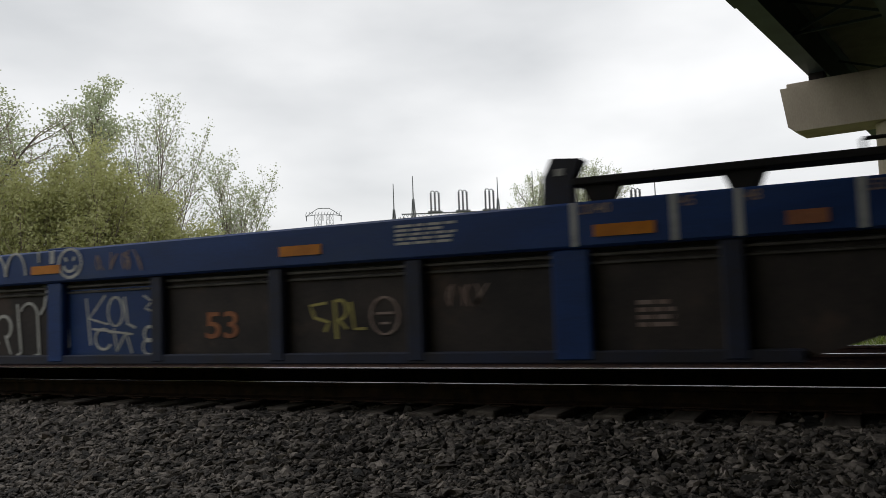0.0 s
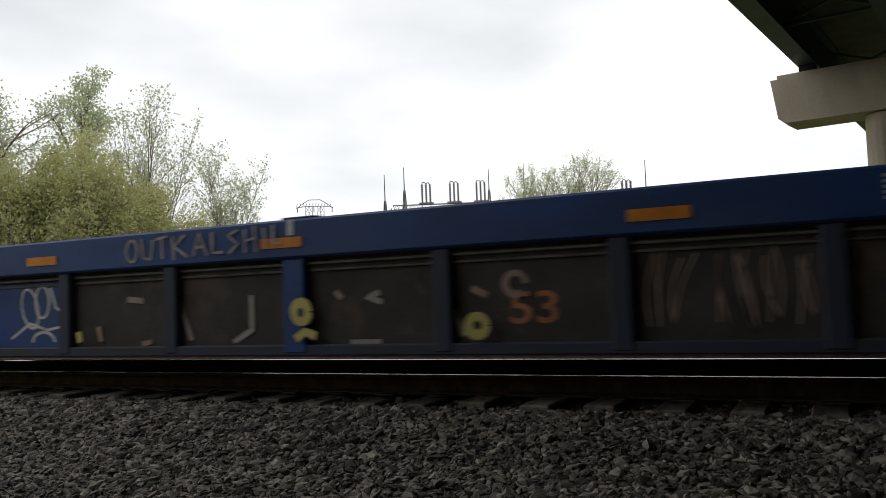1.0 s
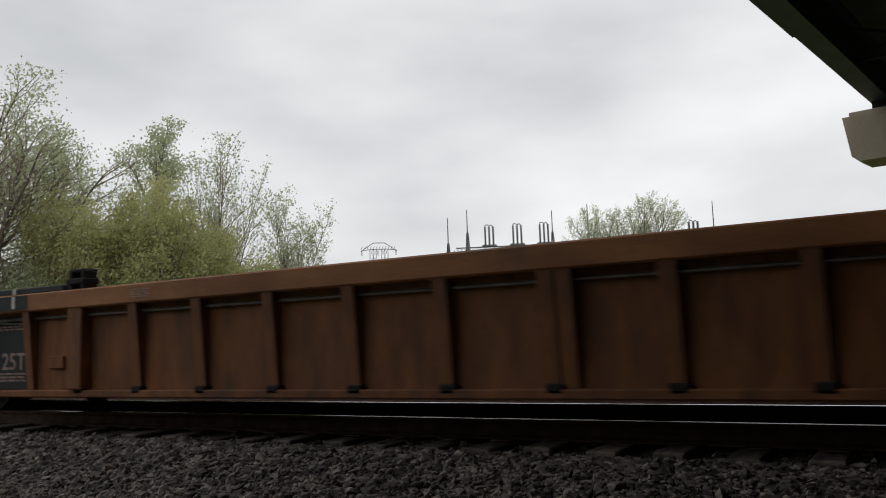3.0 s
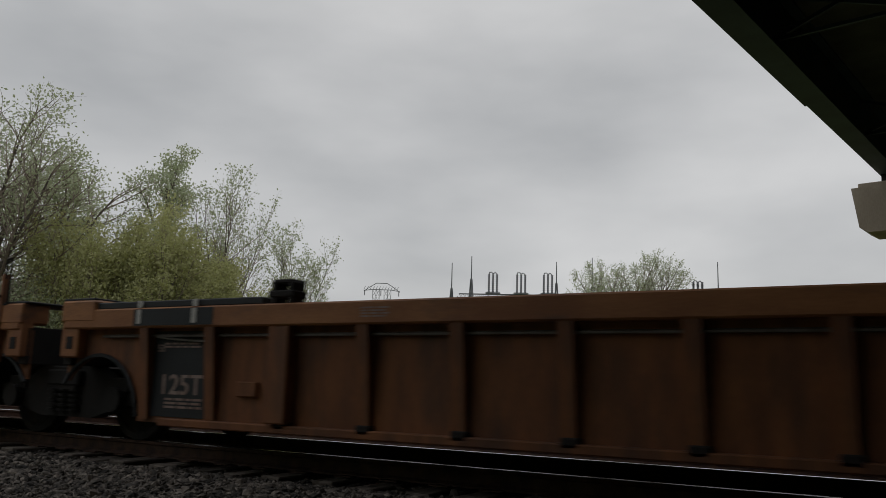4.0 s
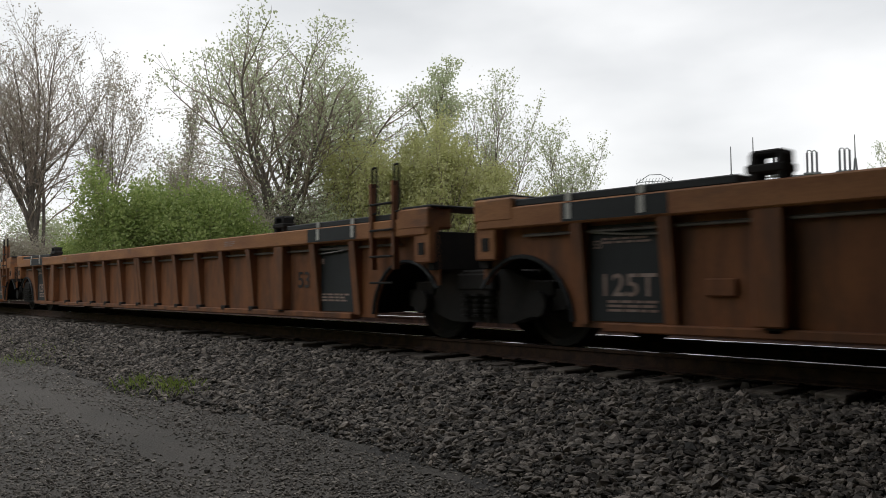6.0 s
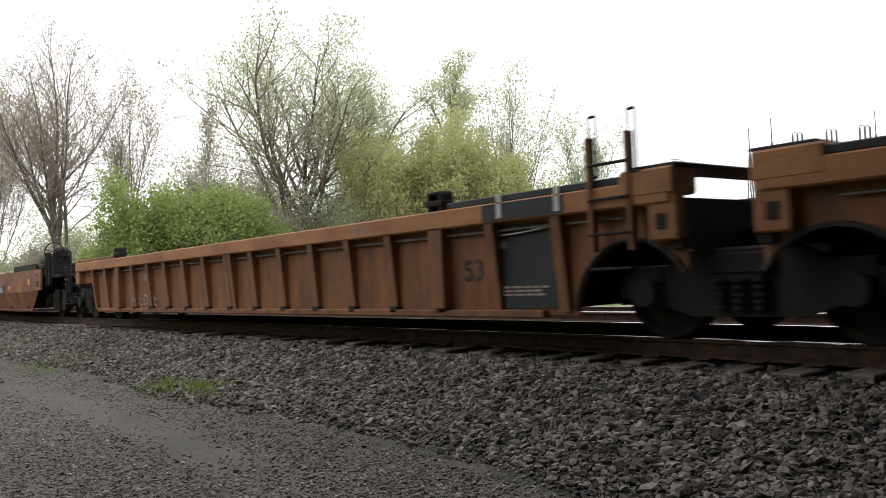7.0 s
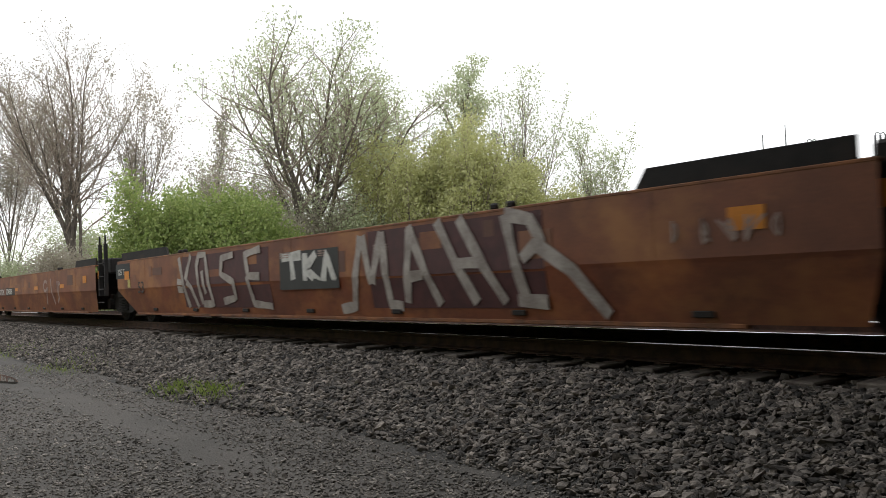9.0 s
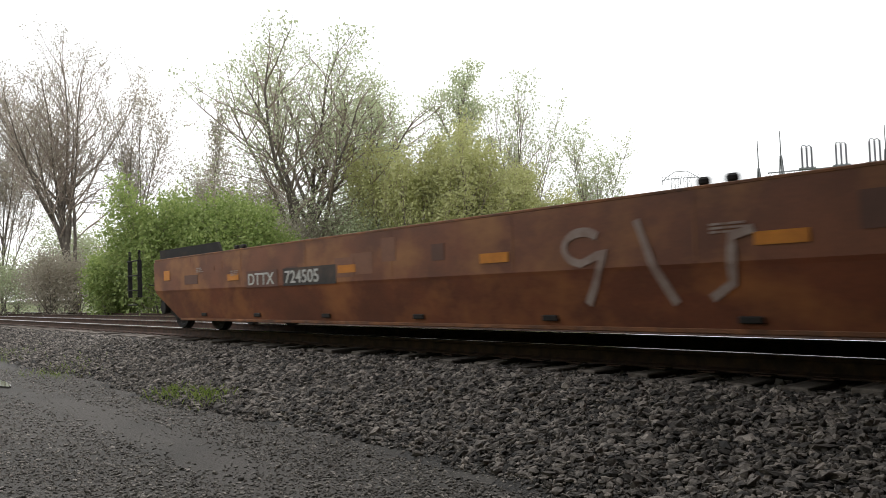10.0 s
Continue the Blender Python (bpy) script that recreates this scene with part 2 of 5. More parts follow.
# ---- ground and track ----
def ground_z(x, y):
    """Height of the ground: gravel road, ballast shoulder, two tracks, then a field."""
    foot = 3.65 + 0.25 * noise.noise(Vector((x * 0.25, 3.1, 0))) - 0.3 * max(0.0, min(1.0, (x + 6) / 6))
    n = noise.noise(Vector((x * 0.9, y * 0.9, 0)))
    if y < -2.5:   # unseen bank behind the road, added to block the low sky's light
        k = max(0.0, min(1.0, (-2.5 - y) / 8.0))
        z = -0.66 + 6.8 * k * k * (3 - 2 * k) + 0.05 * n
    elif y < foot:
        z = -0.66 + 0.02 * n + 0.02 * noise.noise(Vector((x * 0.3, y * 0.5, 4))) - 0.012 * math.exp(-((y - 1.6) / 0.5) ** 2)
    elif y < 5.25:
        k = (y - foot) / (5.25 - foot)
        z = -0.66 + 0.455 * k ** 0.9 + 0.03 * n
    elif y < 13.2:
        z = -0.215 + 0.012 * n
    elif y < 15:
        z = -0.19 - 0.5 * (y - 13.2) / 1.8 + 0.03 * n
    else:
        z = -0.69 + 0.05 * n
    return z


def ground_sheet():
    xs = sorted(set([-2500, -900, -400, -200, -120, -80, -60] + [-50 + 0.5 * i for i in range(20)] + [-40 + 0.25 * i for i in range(180)] + [5 + 1.0 * i for i in range(15)] + [25, 40, 80, 200, 600, 2500]))
    ys = sorted(set([-2500, -600, -150, -50, -20, -13, -11, -10, -9, -8, -7, -6] + [-5 + 0.5 * i for i in range(12)] + [1 + 0.14 * i for i in range(36)] + [6.1 + 0.5 * i for i in range(20)] + [17, 20, 25, 32, 40, 50, 65, 85, 120, 200, 400, 1000, 2500]))
    verts = [(x, y, ground_z(x, y)) for x in xs for y in ys]
    ny = len(ys)
    faces = [(i * ny + j, (i + 1) * ny + j, (i + 1) * ny + j + 1, i * ny + j + 1) for i in range(len(xs) - 1) for j in range(ny - 1)]
    me = bpy.data.meshes.new("ground")
    me.from_pydata(verts, [], faces)
    me.materials.append(ROAD)
    me.materials.append(BED)
    me.materials.append(GRASSY)
    idx = []
    for f in faces:
        cy = (verts[f[0]][1] + verts[f[2]][1]) / 2
        cx = (verts[f[0]][0] + verts[f[2]][0]) / 2
        foot = 3.65 + 0.25 * noise.noise(Vector((cx * 0.25, 3.1, 0))) - 0.3 * max(0.0, min(1.0, (cx + 6) / 6))
        idx.append(2 if cy < -3 or cy > 14.4 else (0 if cy < foot else 1))
    me.polygons.foreach_set("material_index", idx)
    me.polygons.foreach_set("use_smooth", [True] * len(faces))
    return tagged(new("ground", me), "grey gravel service road beside crushed stone ballast and grass", "ground", kind="structure")


ROAD = material("damp_gravel_road", (0.086, 0.077, 0.069), (0.05, 0.045, 0.04), 0.9, 0, 45, 150, 0.5, spread=(0.35, 0.65), third=(0.05, 0.046, 0.041), third_scale=0.7, third_spread=(0.45, 0.62), stretch=(0.55, 1.3, 1))
ground_sheet()


def scatter_stones(name, count, area, size, seed, label, mat, lift=0.3, density=None):
    """Angular stones lying on the ground, all in one mesh."""
    rng = np.random.default_rng(seed)
    t = (1 + 5 ** 0.5) / 2
    ico = np.array([(-1, t, 0), (1, t, 0), (-1, -t, 0), (1, -t, 0), (0, -1, t), (0, 1, t), (0, -1, -t), (0, 1, -t), (t, 0, -1), (t, 0, 1), (-t, 0, -1), (-t, 0, 1)]) / 1.9
    tri = np.array([(0, 11, 5), (0, 5, 1), (0, 1, 7), (0, 7, 10), (0, 10, 11), (1, 5, 9), (5, 11, 4), (11, 10, 2), (10, 7, 6), (7, 1, 8), (3, 9, 4), (3, 4, 2), (3, 2, 6), (3, 6, 8), (3, 8, 9), (4, 9, 5), (2, 4, 11), (6, 2, 10), (8, 6, 7), (9, 8, 1)])
    pts = np.empty((0, 2))
    while len(pts) < count:
        p = rng.uniform((area[0], area[2]), (area[1], area[3]), (count * 2, 2))
        if density is not None:
            p = p[rng.random(len(p)) < density(p[:, 0], p[:, 1])]
        pts = np.vstack([pts, p])
    pts = pts[:count]
    s = size * rng.lognormal(0, 0.3, count)
    z = np.array([ground_z(x, y) for x, y in pts.tolist()])
    v = ico[None] * (1 + rng.uniform(-0.4, 0.4, (count, 12, 1)))
    v = v * (s[:, None, None] * rng.uniform(0.7, 1.3, (count, 1, 3)) * np.array((1.1, 0.85, 0.65)))
    q, _ = np.linalg.qr(rng.normal(size=(count, 3, 3)))
    v = np.einsum("nij,nkj->nki", q, v) * (1.15, 1.05, 0.75)
    v += np.concatenate([pts, (z + s * lift)[:, None]], 1)[:, None, :]
    faces = (tri[None] + 12 * np.arange(count)[:, None, None]).reshape(-1, 3)
    me = bpy.data.meshes.new(name)
    me.from_pydata(v.reshape(-1, 3).tolist(), [], faces.tolist())
    me.materials.append(mat)
    return tagged(new(name, me), label, "gravel", kind="stuff")


def near_density(x, y):
    edge = np.clip((y - 3.6 - 0.25 * np.sin(x * 0.8) * 0.5) / 0.3, 0, 1)
    return edge * np.minimum(1.0, (8.0 / np.hypot(x, y)) ** 1.2)


scatter_stones("ballast_stones", 78000, (-36, 4.5, 3.15, 5.66), 0.0215, 5, "loose dark grey crushed ballast stones piled beside the track", STONE, 0.35, near_density)
scatter_stones("track_stones", 9000, (-22, 4.5, 5.45, 9.2), 0.025, 6, "dark grey ballast stones between the sleepers", STONE, 0.1)
def road_density(x, y):
    """Thin on the worn, damp wheel track, thick on both sides of it."""
    track = np.exp(-((y - 2.6 - 0.12 * np.sin(x * 0.5)) / 0.3) ** 4) * np.clip((-4.6 - x) / 1.5, 0, 1)
    return (1 - 0.93 * track) * np.minimum(1.0, (5.0 / np.hypot(x, y)) ** 1.5)


scatter_stones("road_gravel", 46000, (-18, 0.5, 0.8, 4.0), 0.0095, 7, "fine loose gravel strewn over the service road", ROAD_STONE, 0.3, road_density)


def railway(name, yc, label, x0, x1, tie0, tie1):
    tr = thing(name, label, "railway track", kind="structure")
    prof = [(-0.07, -0.165), (0.07, -0.165), (0.07, -0.15), (0.012, -0.13), (0.012, -0.045), (0.036, -0.035), (0.036, -0.006), (0.028, 0), (-0.028, 0), (-0.036, -0.006), (-0.036, -0.035), (-0.012, -0.045), (-0.012, -0.13), (-0.07, -0.15)]
    for s in (-0.75, 0.75):
        bm = bmesh.new()
        prism_x(bm, [(yc + s + y, z) for y, z in prof], x0, x1)
        bm.normal_update()
        for f in bm.faces:
            if f.calc_center_median().z > -0.004 and abs(f.normal.z) > 0.6:
                f.material_index = 1
        part("rail", bm, [RAIL_SIDE, RAIL_TOP], tr, "rusty steel rail with a bright polished head")
    bm = boxm(-0.115, 0.115, -1.3, 1.3, -0.34, -0.155, 0.012)
    tie = part("sleeper", bm, TIE, tr)
    n = int((tie1 - tie0) / 0.5)
    rnd = random.Random(len(name))
    tie.matrix_basis = pose(tie0, yc, 0)
    for i in range(1, n):
        t = tie.copy()
        scene.collection.objects.link(t)
        t.matrix_basis = pose(tie0 + i * 0.5 + rnd.uniform(-0.03, 0.03), yc + rnd.uniform(-0.08, 0.1), rnd.uniform(-0.045, 0.003), rnd.uniform(-0.5, 0.5), rnd.uniform(-1.5, 1.5), rnd.uniform(-1.2, 1.2))
    bm = boxm(-0.09, 0.09, -0.17, 0.17, -0.168, -0.158)
    plate = part("tie_plate", bm, RAIL_SIDE, tr)
    plate.matrix_basis = pose(tie0, yc - 0.75, 0.004)
    for i in range(1, min(n, 80)):
        t = plate.copy()
        scene.collection.objects.link(t)
        t.matrix_basis = pose(-26 + i * 0.5, yc - 0.75, 0.004)
    return tr


railway("railway_track", TRACK_Y, "near railway track, bright railheads on weathered wooden sleepers", -400, 120, -60, 12)
railway("second_railway_track", TRACK2_Y, "second railway track behind the train, on grey ballast", -400, 120, -50, 12).location.z = -0.044


# ---- the road bridge overhead ----
# it crosses the tracks a little askew; its edge passes from over the camera to the far pier
BR_O = Vector((-0.45, 25.4, 0))
BR_ANGLE = math.degrees(math.atan2(0.175, 1.0))


def bridge():
    br = thing("road_bridge", "dark painted steel girder road bridge on a tan concrete pier, seen from beneath", "bridge", kind="structure")
    br.matrix_basis = pose(BR_O.x, BR_O.y, 0, 0, 0, -BR_ANGLE)
    z = 7.0
    # local: u along x (across the bridge, to the right), v along y (along the bridge, away)
    # the bridge's unseen width to the right is extended to shut out sky light
    for i in range(11):
        u = 0.25 + i * 2.5
        bm = bmesh.new()
        box(bm, u - 0.25, u + 0.25, -60, 30, z, z + 0.05)
        box(bm, u - 0.02, u + 0.02, -60, 30, z + 0.05, z + 1.35)
        box(bm, u - 0.22, u + 0.22, -60, 30, z + 1.35, z + 1.4)
        box(bm, u - 0.27, u + 0.27, -20, -6.9, z - 0.03, z - 0.002)
        for k in range(24):
            v = -56 + k * 3.5
            box(bm, u - 0.2, u - 0.022, v - 0.012, v + 0.012, z + 0.05, z + 1.35)
        part("girder", bm, GIRDER, br, "dark blue-grey steel plate girder")
    for k in range(12):
        for i in range(10):
            bm = bmesh.new()
            v = -52 + k * 7
            u = 0.27 + i * 2.5
            tube(bm, (u, v, z + 0.3), (u + 2.46, v, z + 1.2), 0.05, sides=4)
            tube(bm, (u, v, z + 1.2), (u + 2.46, v, z + 0.3), 0.05, sides=4)
            tube(bm, (u, v, z + 0.3), (u + 2.46, v, z + 0.3), 0.05, sides=4)
            part("cross_brace", bm, GIRDER, br)
    # deck widened out of view as well, to darken the right side
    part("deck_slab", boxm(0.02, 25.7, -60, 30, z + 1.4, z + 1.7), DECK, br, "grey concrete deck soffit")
    part("parapet", boxm(0.02, 0.32, -60, 30, z + 1.7, z + 2.5, 0.02), CONCRETE, br)
    part("parapet", boxm(25.4, 25.7, -60, 30, z + 1.7, z + 2.5, 0.02), CONCRETE, br)
    # the pier stands square to the bridge
    cap = bmesh.new()
    prism(cap, [(-0.66, z - 0.42), (26.1, z - 0.45), (26.1, z - 1.5), (25.7, z - 1.75), (-0.28, z - 1.72), (-0.5, z - 1.57)], -0.3, 1.1)
    part("pier_cap", cap, CONCRETE, br, "tan concrete pier cap with a chamfered end")
    part("bearing_ledge", boxm(-0.5, 26.0, -0.2, 1.0, z - 0.42, z - 0.28, 0.02), CONCRETE, br)
    for i in range(11):
        u = 0.25 + i * 2.5
        part("bearing", boxm(u - 0.2, u + 0.2, 0.15, 0.65, z - 0.28, z), DARK, br)
    for u in (2.2, 6.6, 11.0, 15.4, 19.8, 24.0):
        bm = bmesh.new()
        tube(bm, (u, 0.4, -1.2), (u, 0.4, z - 1.75), 0.55, sides=20)
        part("pier_column", bm, CONCRETE, br, "round tan concrete pier column")
    part("abutment", boxm(2.6, 27.0, 5.5, 6.7, -1.2, z + 1.4), CONCRETE, br, "tan concrete abutment wall")
    # unseen abutment behind the road, added to close and darken the space under the deck
    part("abutment", boxm(-1.0, 27.0, -36, -34.8, -1.2, z + 1.4), CONCRETE, br, "plain unseen concrete abutment wall that blocks light from behind the road")
    # plain unseen wall added to block sky light from the underpass's far end
    part("light_block_wall", boxm(27.2, 28.0, -36, 5.5, -1.2, z + 1.4), DECK, br, "plain grey wall added out of view to block light")
    return br


bridge()


# ---- well cars ----
SIDE = -1.5
MESHES = {}


def shared(key, build, mats, name, parent, label="", smooth=False):
    """A part whose mesh is built once and then shared."""
    if key not in MESHES:
        ob = part(name, build(), mats, parent, label, smooth)
        MESHES[key] = ob.data
        return ob
    ob = new(name, MESHES[key])
    ob.parent = parent
    if label:
        ob["label"] = label
    return ob


def wheel_mesh():
    bm = bmesh.new()
    prof = [(0.07, 0.1), (0.07, 0.17), (0.03, 0.2), (0.02, 0.34), (0.055, 0.37), (0.055, 0.43), (-0.045, 0.425), (-0.045, 0.46), (-0.075, 0.46), (-0.075, 0.37), (-0.02, 0.34), (-0.03, 0.2), (-0.07, 0.17), (-0.07, 0.1)]
    n = 22
    rings = [[bm.verts.new((r * math.cos(2 * math.pi * k / n), -y, r * math.sin(2 * math.pi * k / n))) for y, r in prof] for k in range(n)]
    for k in range(n):
        a, b = rings[k], rings[(k + 1) % n]
        for i in range(len(prof) - 1):
            bm.faces.new((a[i], a[i + 1], b[i + 1], b[i]))
    tube(bm, (0, 0.12, 0), (0, -0.2, 0), 0.1, sides=12)
    return bm


def frame_mesh():
    bm = bmesh.new()
    prism(bm, [(-1.2, 0.56), (-0.75, 0.62), (-0.42, 0.78), (0.42, 0.78), (0.75, 0.62), (1.2, 0.56), (1.2, 0.38), (0.95, 0.36), (0.45, 0.22), (-0.45, 0.22), (-0.95, 0.36), (-1.2, 0.38)], -0.09, 0.09)
    for s in (-0.89, 0.89):
        tube(bm, (s, -0.2, 0.43), (s, 0.1, 0.43), 0.13, sides=12)
        box(bm, s - 0.16, s + 0.16, -0.12, 0.12, 0.5, 0.66, 0.015)
    for s in (-0.18, 0, 0.18):
        for k in range(5):
            tube(bm, (s, -0.11, 0.28 + k * 0.055), (s, -0.11, 0.305 + k * 0.055), 0.07, sides=10)
    box(bm, -0.28, 0.28, -0.17, 0.12, 0.56, 0.74, 0.02)
    return bm


def truck(unit, x):
    tk = shared("bolster", lambda: boxm(-0.22, 0.22, -1.15, 1.15, 0.5, 0.78, 0.02), DARK, "truck", unit, "greasy dark steel wheel truck")
    tk.location = (x, 0, 0)
    for s in (-1, 1):
        f = shared("side_frame", frame_mesh, DARK, "side_frame", tk)
        f.matrix_basis = pose(0, s * 1.0, 0, 0, 0, 0 if s < 0 else 180)
        for dx in (-0.89, 0.89):
            w = shared("wheel", wheel_mesh, [DARK], "wheel", tk, smooth=False)
            w.matrix_basis = pose(dx, s * 0.76, 0.43, 0, 0, 0 if s < 0 else 180)
    for dx in (-0.89, 0.89):
        def axle():
            bm = bmesh.new()
            tube(bm, (0, -0.72, 0.43), (0, 0.72, 0.43), 0.08, sides=10)
            return bm
        shared("axle", axle, DARK, "axle", tk).location = (dx, 0, 0)


def handwheel(unit, x, y, z, r=0.28):
    bm = bmesh.new()
    n = 20
    for k in range(n):
        a, b = 2 * math.pi * k / n, 2 * math.pi * (k + 1) / n
        tube(bm, (x + 0.02 * math.cos(a), y + 0.9 * r * math.cos(a), z + r * math.sin(a)), (x + 0.02 * math.cos(b), y + 0.9 * r * math.cos(b), z + r * math.sin(b)), 0.016, sides=6)
    for k in range(5):
        a = 2 * math.pi * k / 5 + 0.3
        tube(bm, (x - 0.02, y, z), (x + 0.02 * math.cos(a), y + 0.9 * r * math.cos(a), z + r * math.sin(a)), 0.012, sides=5)
    tube(bm, (x + 0.02, y - 0.01, z), (x - 0.25, y + 0.12, z), 0.03)
    return part("brake_wheel", bm, DARK, unit, "spoked black handbrake wheel")


def grab(unit, pts, r=0.013, mat=None, name="grab_iron"):
    bm = bmesh.new()
    pipe(bm, pts, r)
    return part(name, bm, mat or DARK, unit)


def ladder(unit, x, z0=0.5, z1=1.75, w=0.34, mat=None):
    for dx in (0, w):
        part("ladder_post", boxm(x + dx - 0.024, x + dx + 0.024, SIDE - 0.02, SIDE + 0.06, z0 + 0.2, z1), mat or DARK, unit)
        grab(unit, [(x + dx + 0.03, SIDE, z1 - 0.35), (x + dx + 0.1, SIDE, z1 - 0.35), (x + dx + 0.1, SIDE, z1 + 0.18), (x + dx + 0.02, SIDE, z1 + 0.18), (x + dx + 0.02, SIDE, z1 - 0.05)], name="grab_loop")
    for k in range(4):
        grab(unit, [(x, SIDE - 0.03, z0 + 0.05 + k * 0.3), (x + w, SIDE - 0.03, z0 + 0.05 + k * 0.3)], 0.014, name="rung")


def end_gear(unit, h, side, coupler, deep):
    """What fills the space from the body's end to the neighbour: a sill over the truck, shear plate and hoses. side: -1 or 1."""
    s = side
    bm = bmesh.new()
    prism(bm, [(s * (h - 1.6), 0.95), (s * (h + deep), 0.95), (s * (h + deep), 0.62), (s * (h - 0.2), 0.56), (s * (h - 1.0), 0.72)], -0.42, 0.42)
    part("centre_sill", bm, DARK, unit)
    part("end_sill", boxm(min(s * (h - 0.12), s * h), max(s * (h - 0.12), s * h), -1.42, 1.42, 0.78, 1.2, 0.01), DARK, unit)
    bm = bmesh.new()
    prism(bm, [(s * (h - 2.1), 0.3), (s * (h - 1.95), 0.3), (s * (h - 0.75), 1.2), (s * (h - 0.9), 1.2)], -1.3, 1.3)
    part("bulkhead", bm, DARK, unit)
    if coupler:
        bm = bmesh.new()
        x = s * (h + deep)
        box(bm, min(x, x + s * 0.35), max(x, x + s * 0.35), -0.09, 0.09, 0.72, 0.95, 0.02)
        box(bm, min(x + s * 0.25, x + s * 0.55), max(x + s * 0.25, x + s * 0.55), -0.2, 0.16, 0.68, 0.99, 0.04)
        part("coupler", bm, DARK, unit, "dark steel knuckle coupler")
        bm = bmesh.new()
        pts = [(x - s * 0.15 + s * 0.5 * k / 8, -0.35, 0.62 - 0.34 * math.sin(math.pi * k / 8) ** 0.8) for k in range(9)]
        pipe(bm, pts, 0.024)
        part("air_hose", bm, DARK, unit, "sagging black rubber brake hose")
        bm = bmesh.new()
        tube(bm, (x - s * 0.1, -1.35, 0.9), (x + s * 0.3, -0.35, 0.72), 0.014, sides=6)
        part("cut_lever", bm, DARK, unit)


def side_polys(h, lo, hi, cut=1.0, rise=0.5):
    """The outline in x and z of a side whose lower corners are cut away over the trucks."""
    return [(-h, hi), (h, hi), (h, lo + rise), (h - cut, lo), (-h + cut, lo), (-h, lo + rise)]


def arched_side(h, lo, hi, left, right, rise=0.64):
    """A side outline with a round wheel arch at each end; left and right: how far the arch's middle lies inside the end."""
    def arch(c):
        return [(h - c - 0.62 * math.cos(radians(a)), lo + rise * math.sin(radians(a))) for a in range(0, 181, 12) if h - c - 0.62 * math.cos(radians(a)) < h - 0.02]

    r, l = arch(right), arch(left)
    r_end = r[-1][1] if r[-1][1] > lo + 0.3 else lo + rise * 0.98
    l_end = l[-1][1] if l[-1][1] > lo + 0.3 else lo + rise * 0.98
    r = [p for p in r if p[0] < h - right or p[1] >= r_end]
    l = [p for p in l if p[0] < h - left or p[1] >= l_end]
    return [(-h, hi), (h, hi), (h, r_end)] + r[::-1] + [(-x, z) for x, z in l] + [(-h, l_end)]


def reflector(unit, x, z, w=0.42, hgt=0.085, mat=None, y=None):
    y = SIDE - 0.006 if y is None else y
    return part("reflector", boxm(x, x + w, y - 0.003, y, z, z + hgt), mat or REFLECT, unit, "orange reflective strip")


def floor_and_far_side(unit, h, mat, hi, sheet_z=0.26):
    part("well_floor", boxm(-h + 1.9, h - 1.9, -1.3, 1.3, 0.26, 0.32), DARK, unit)
    bm = bmesh.new()
    prism(bm, side_polys(h, 0.24, hi), 1.4, 1.48)
    part("far_side", bm, mat, unit)


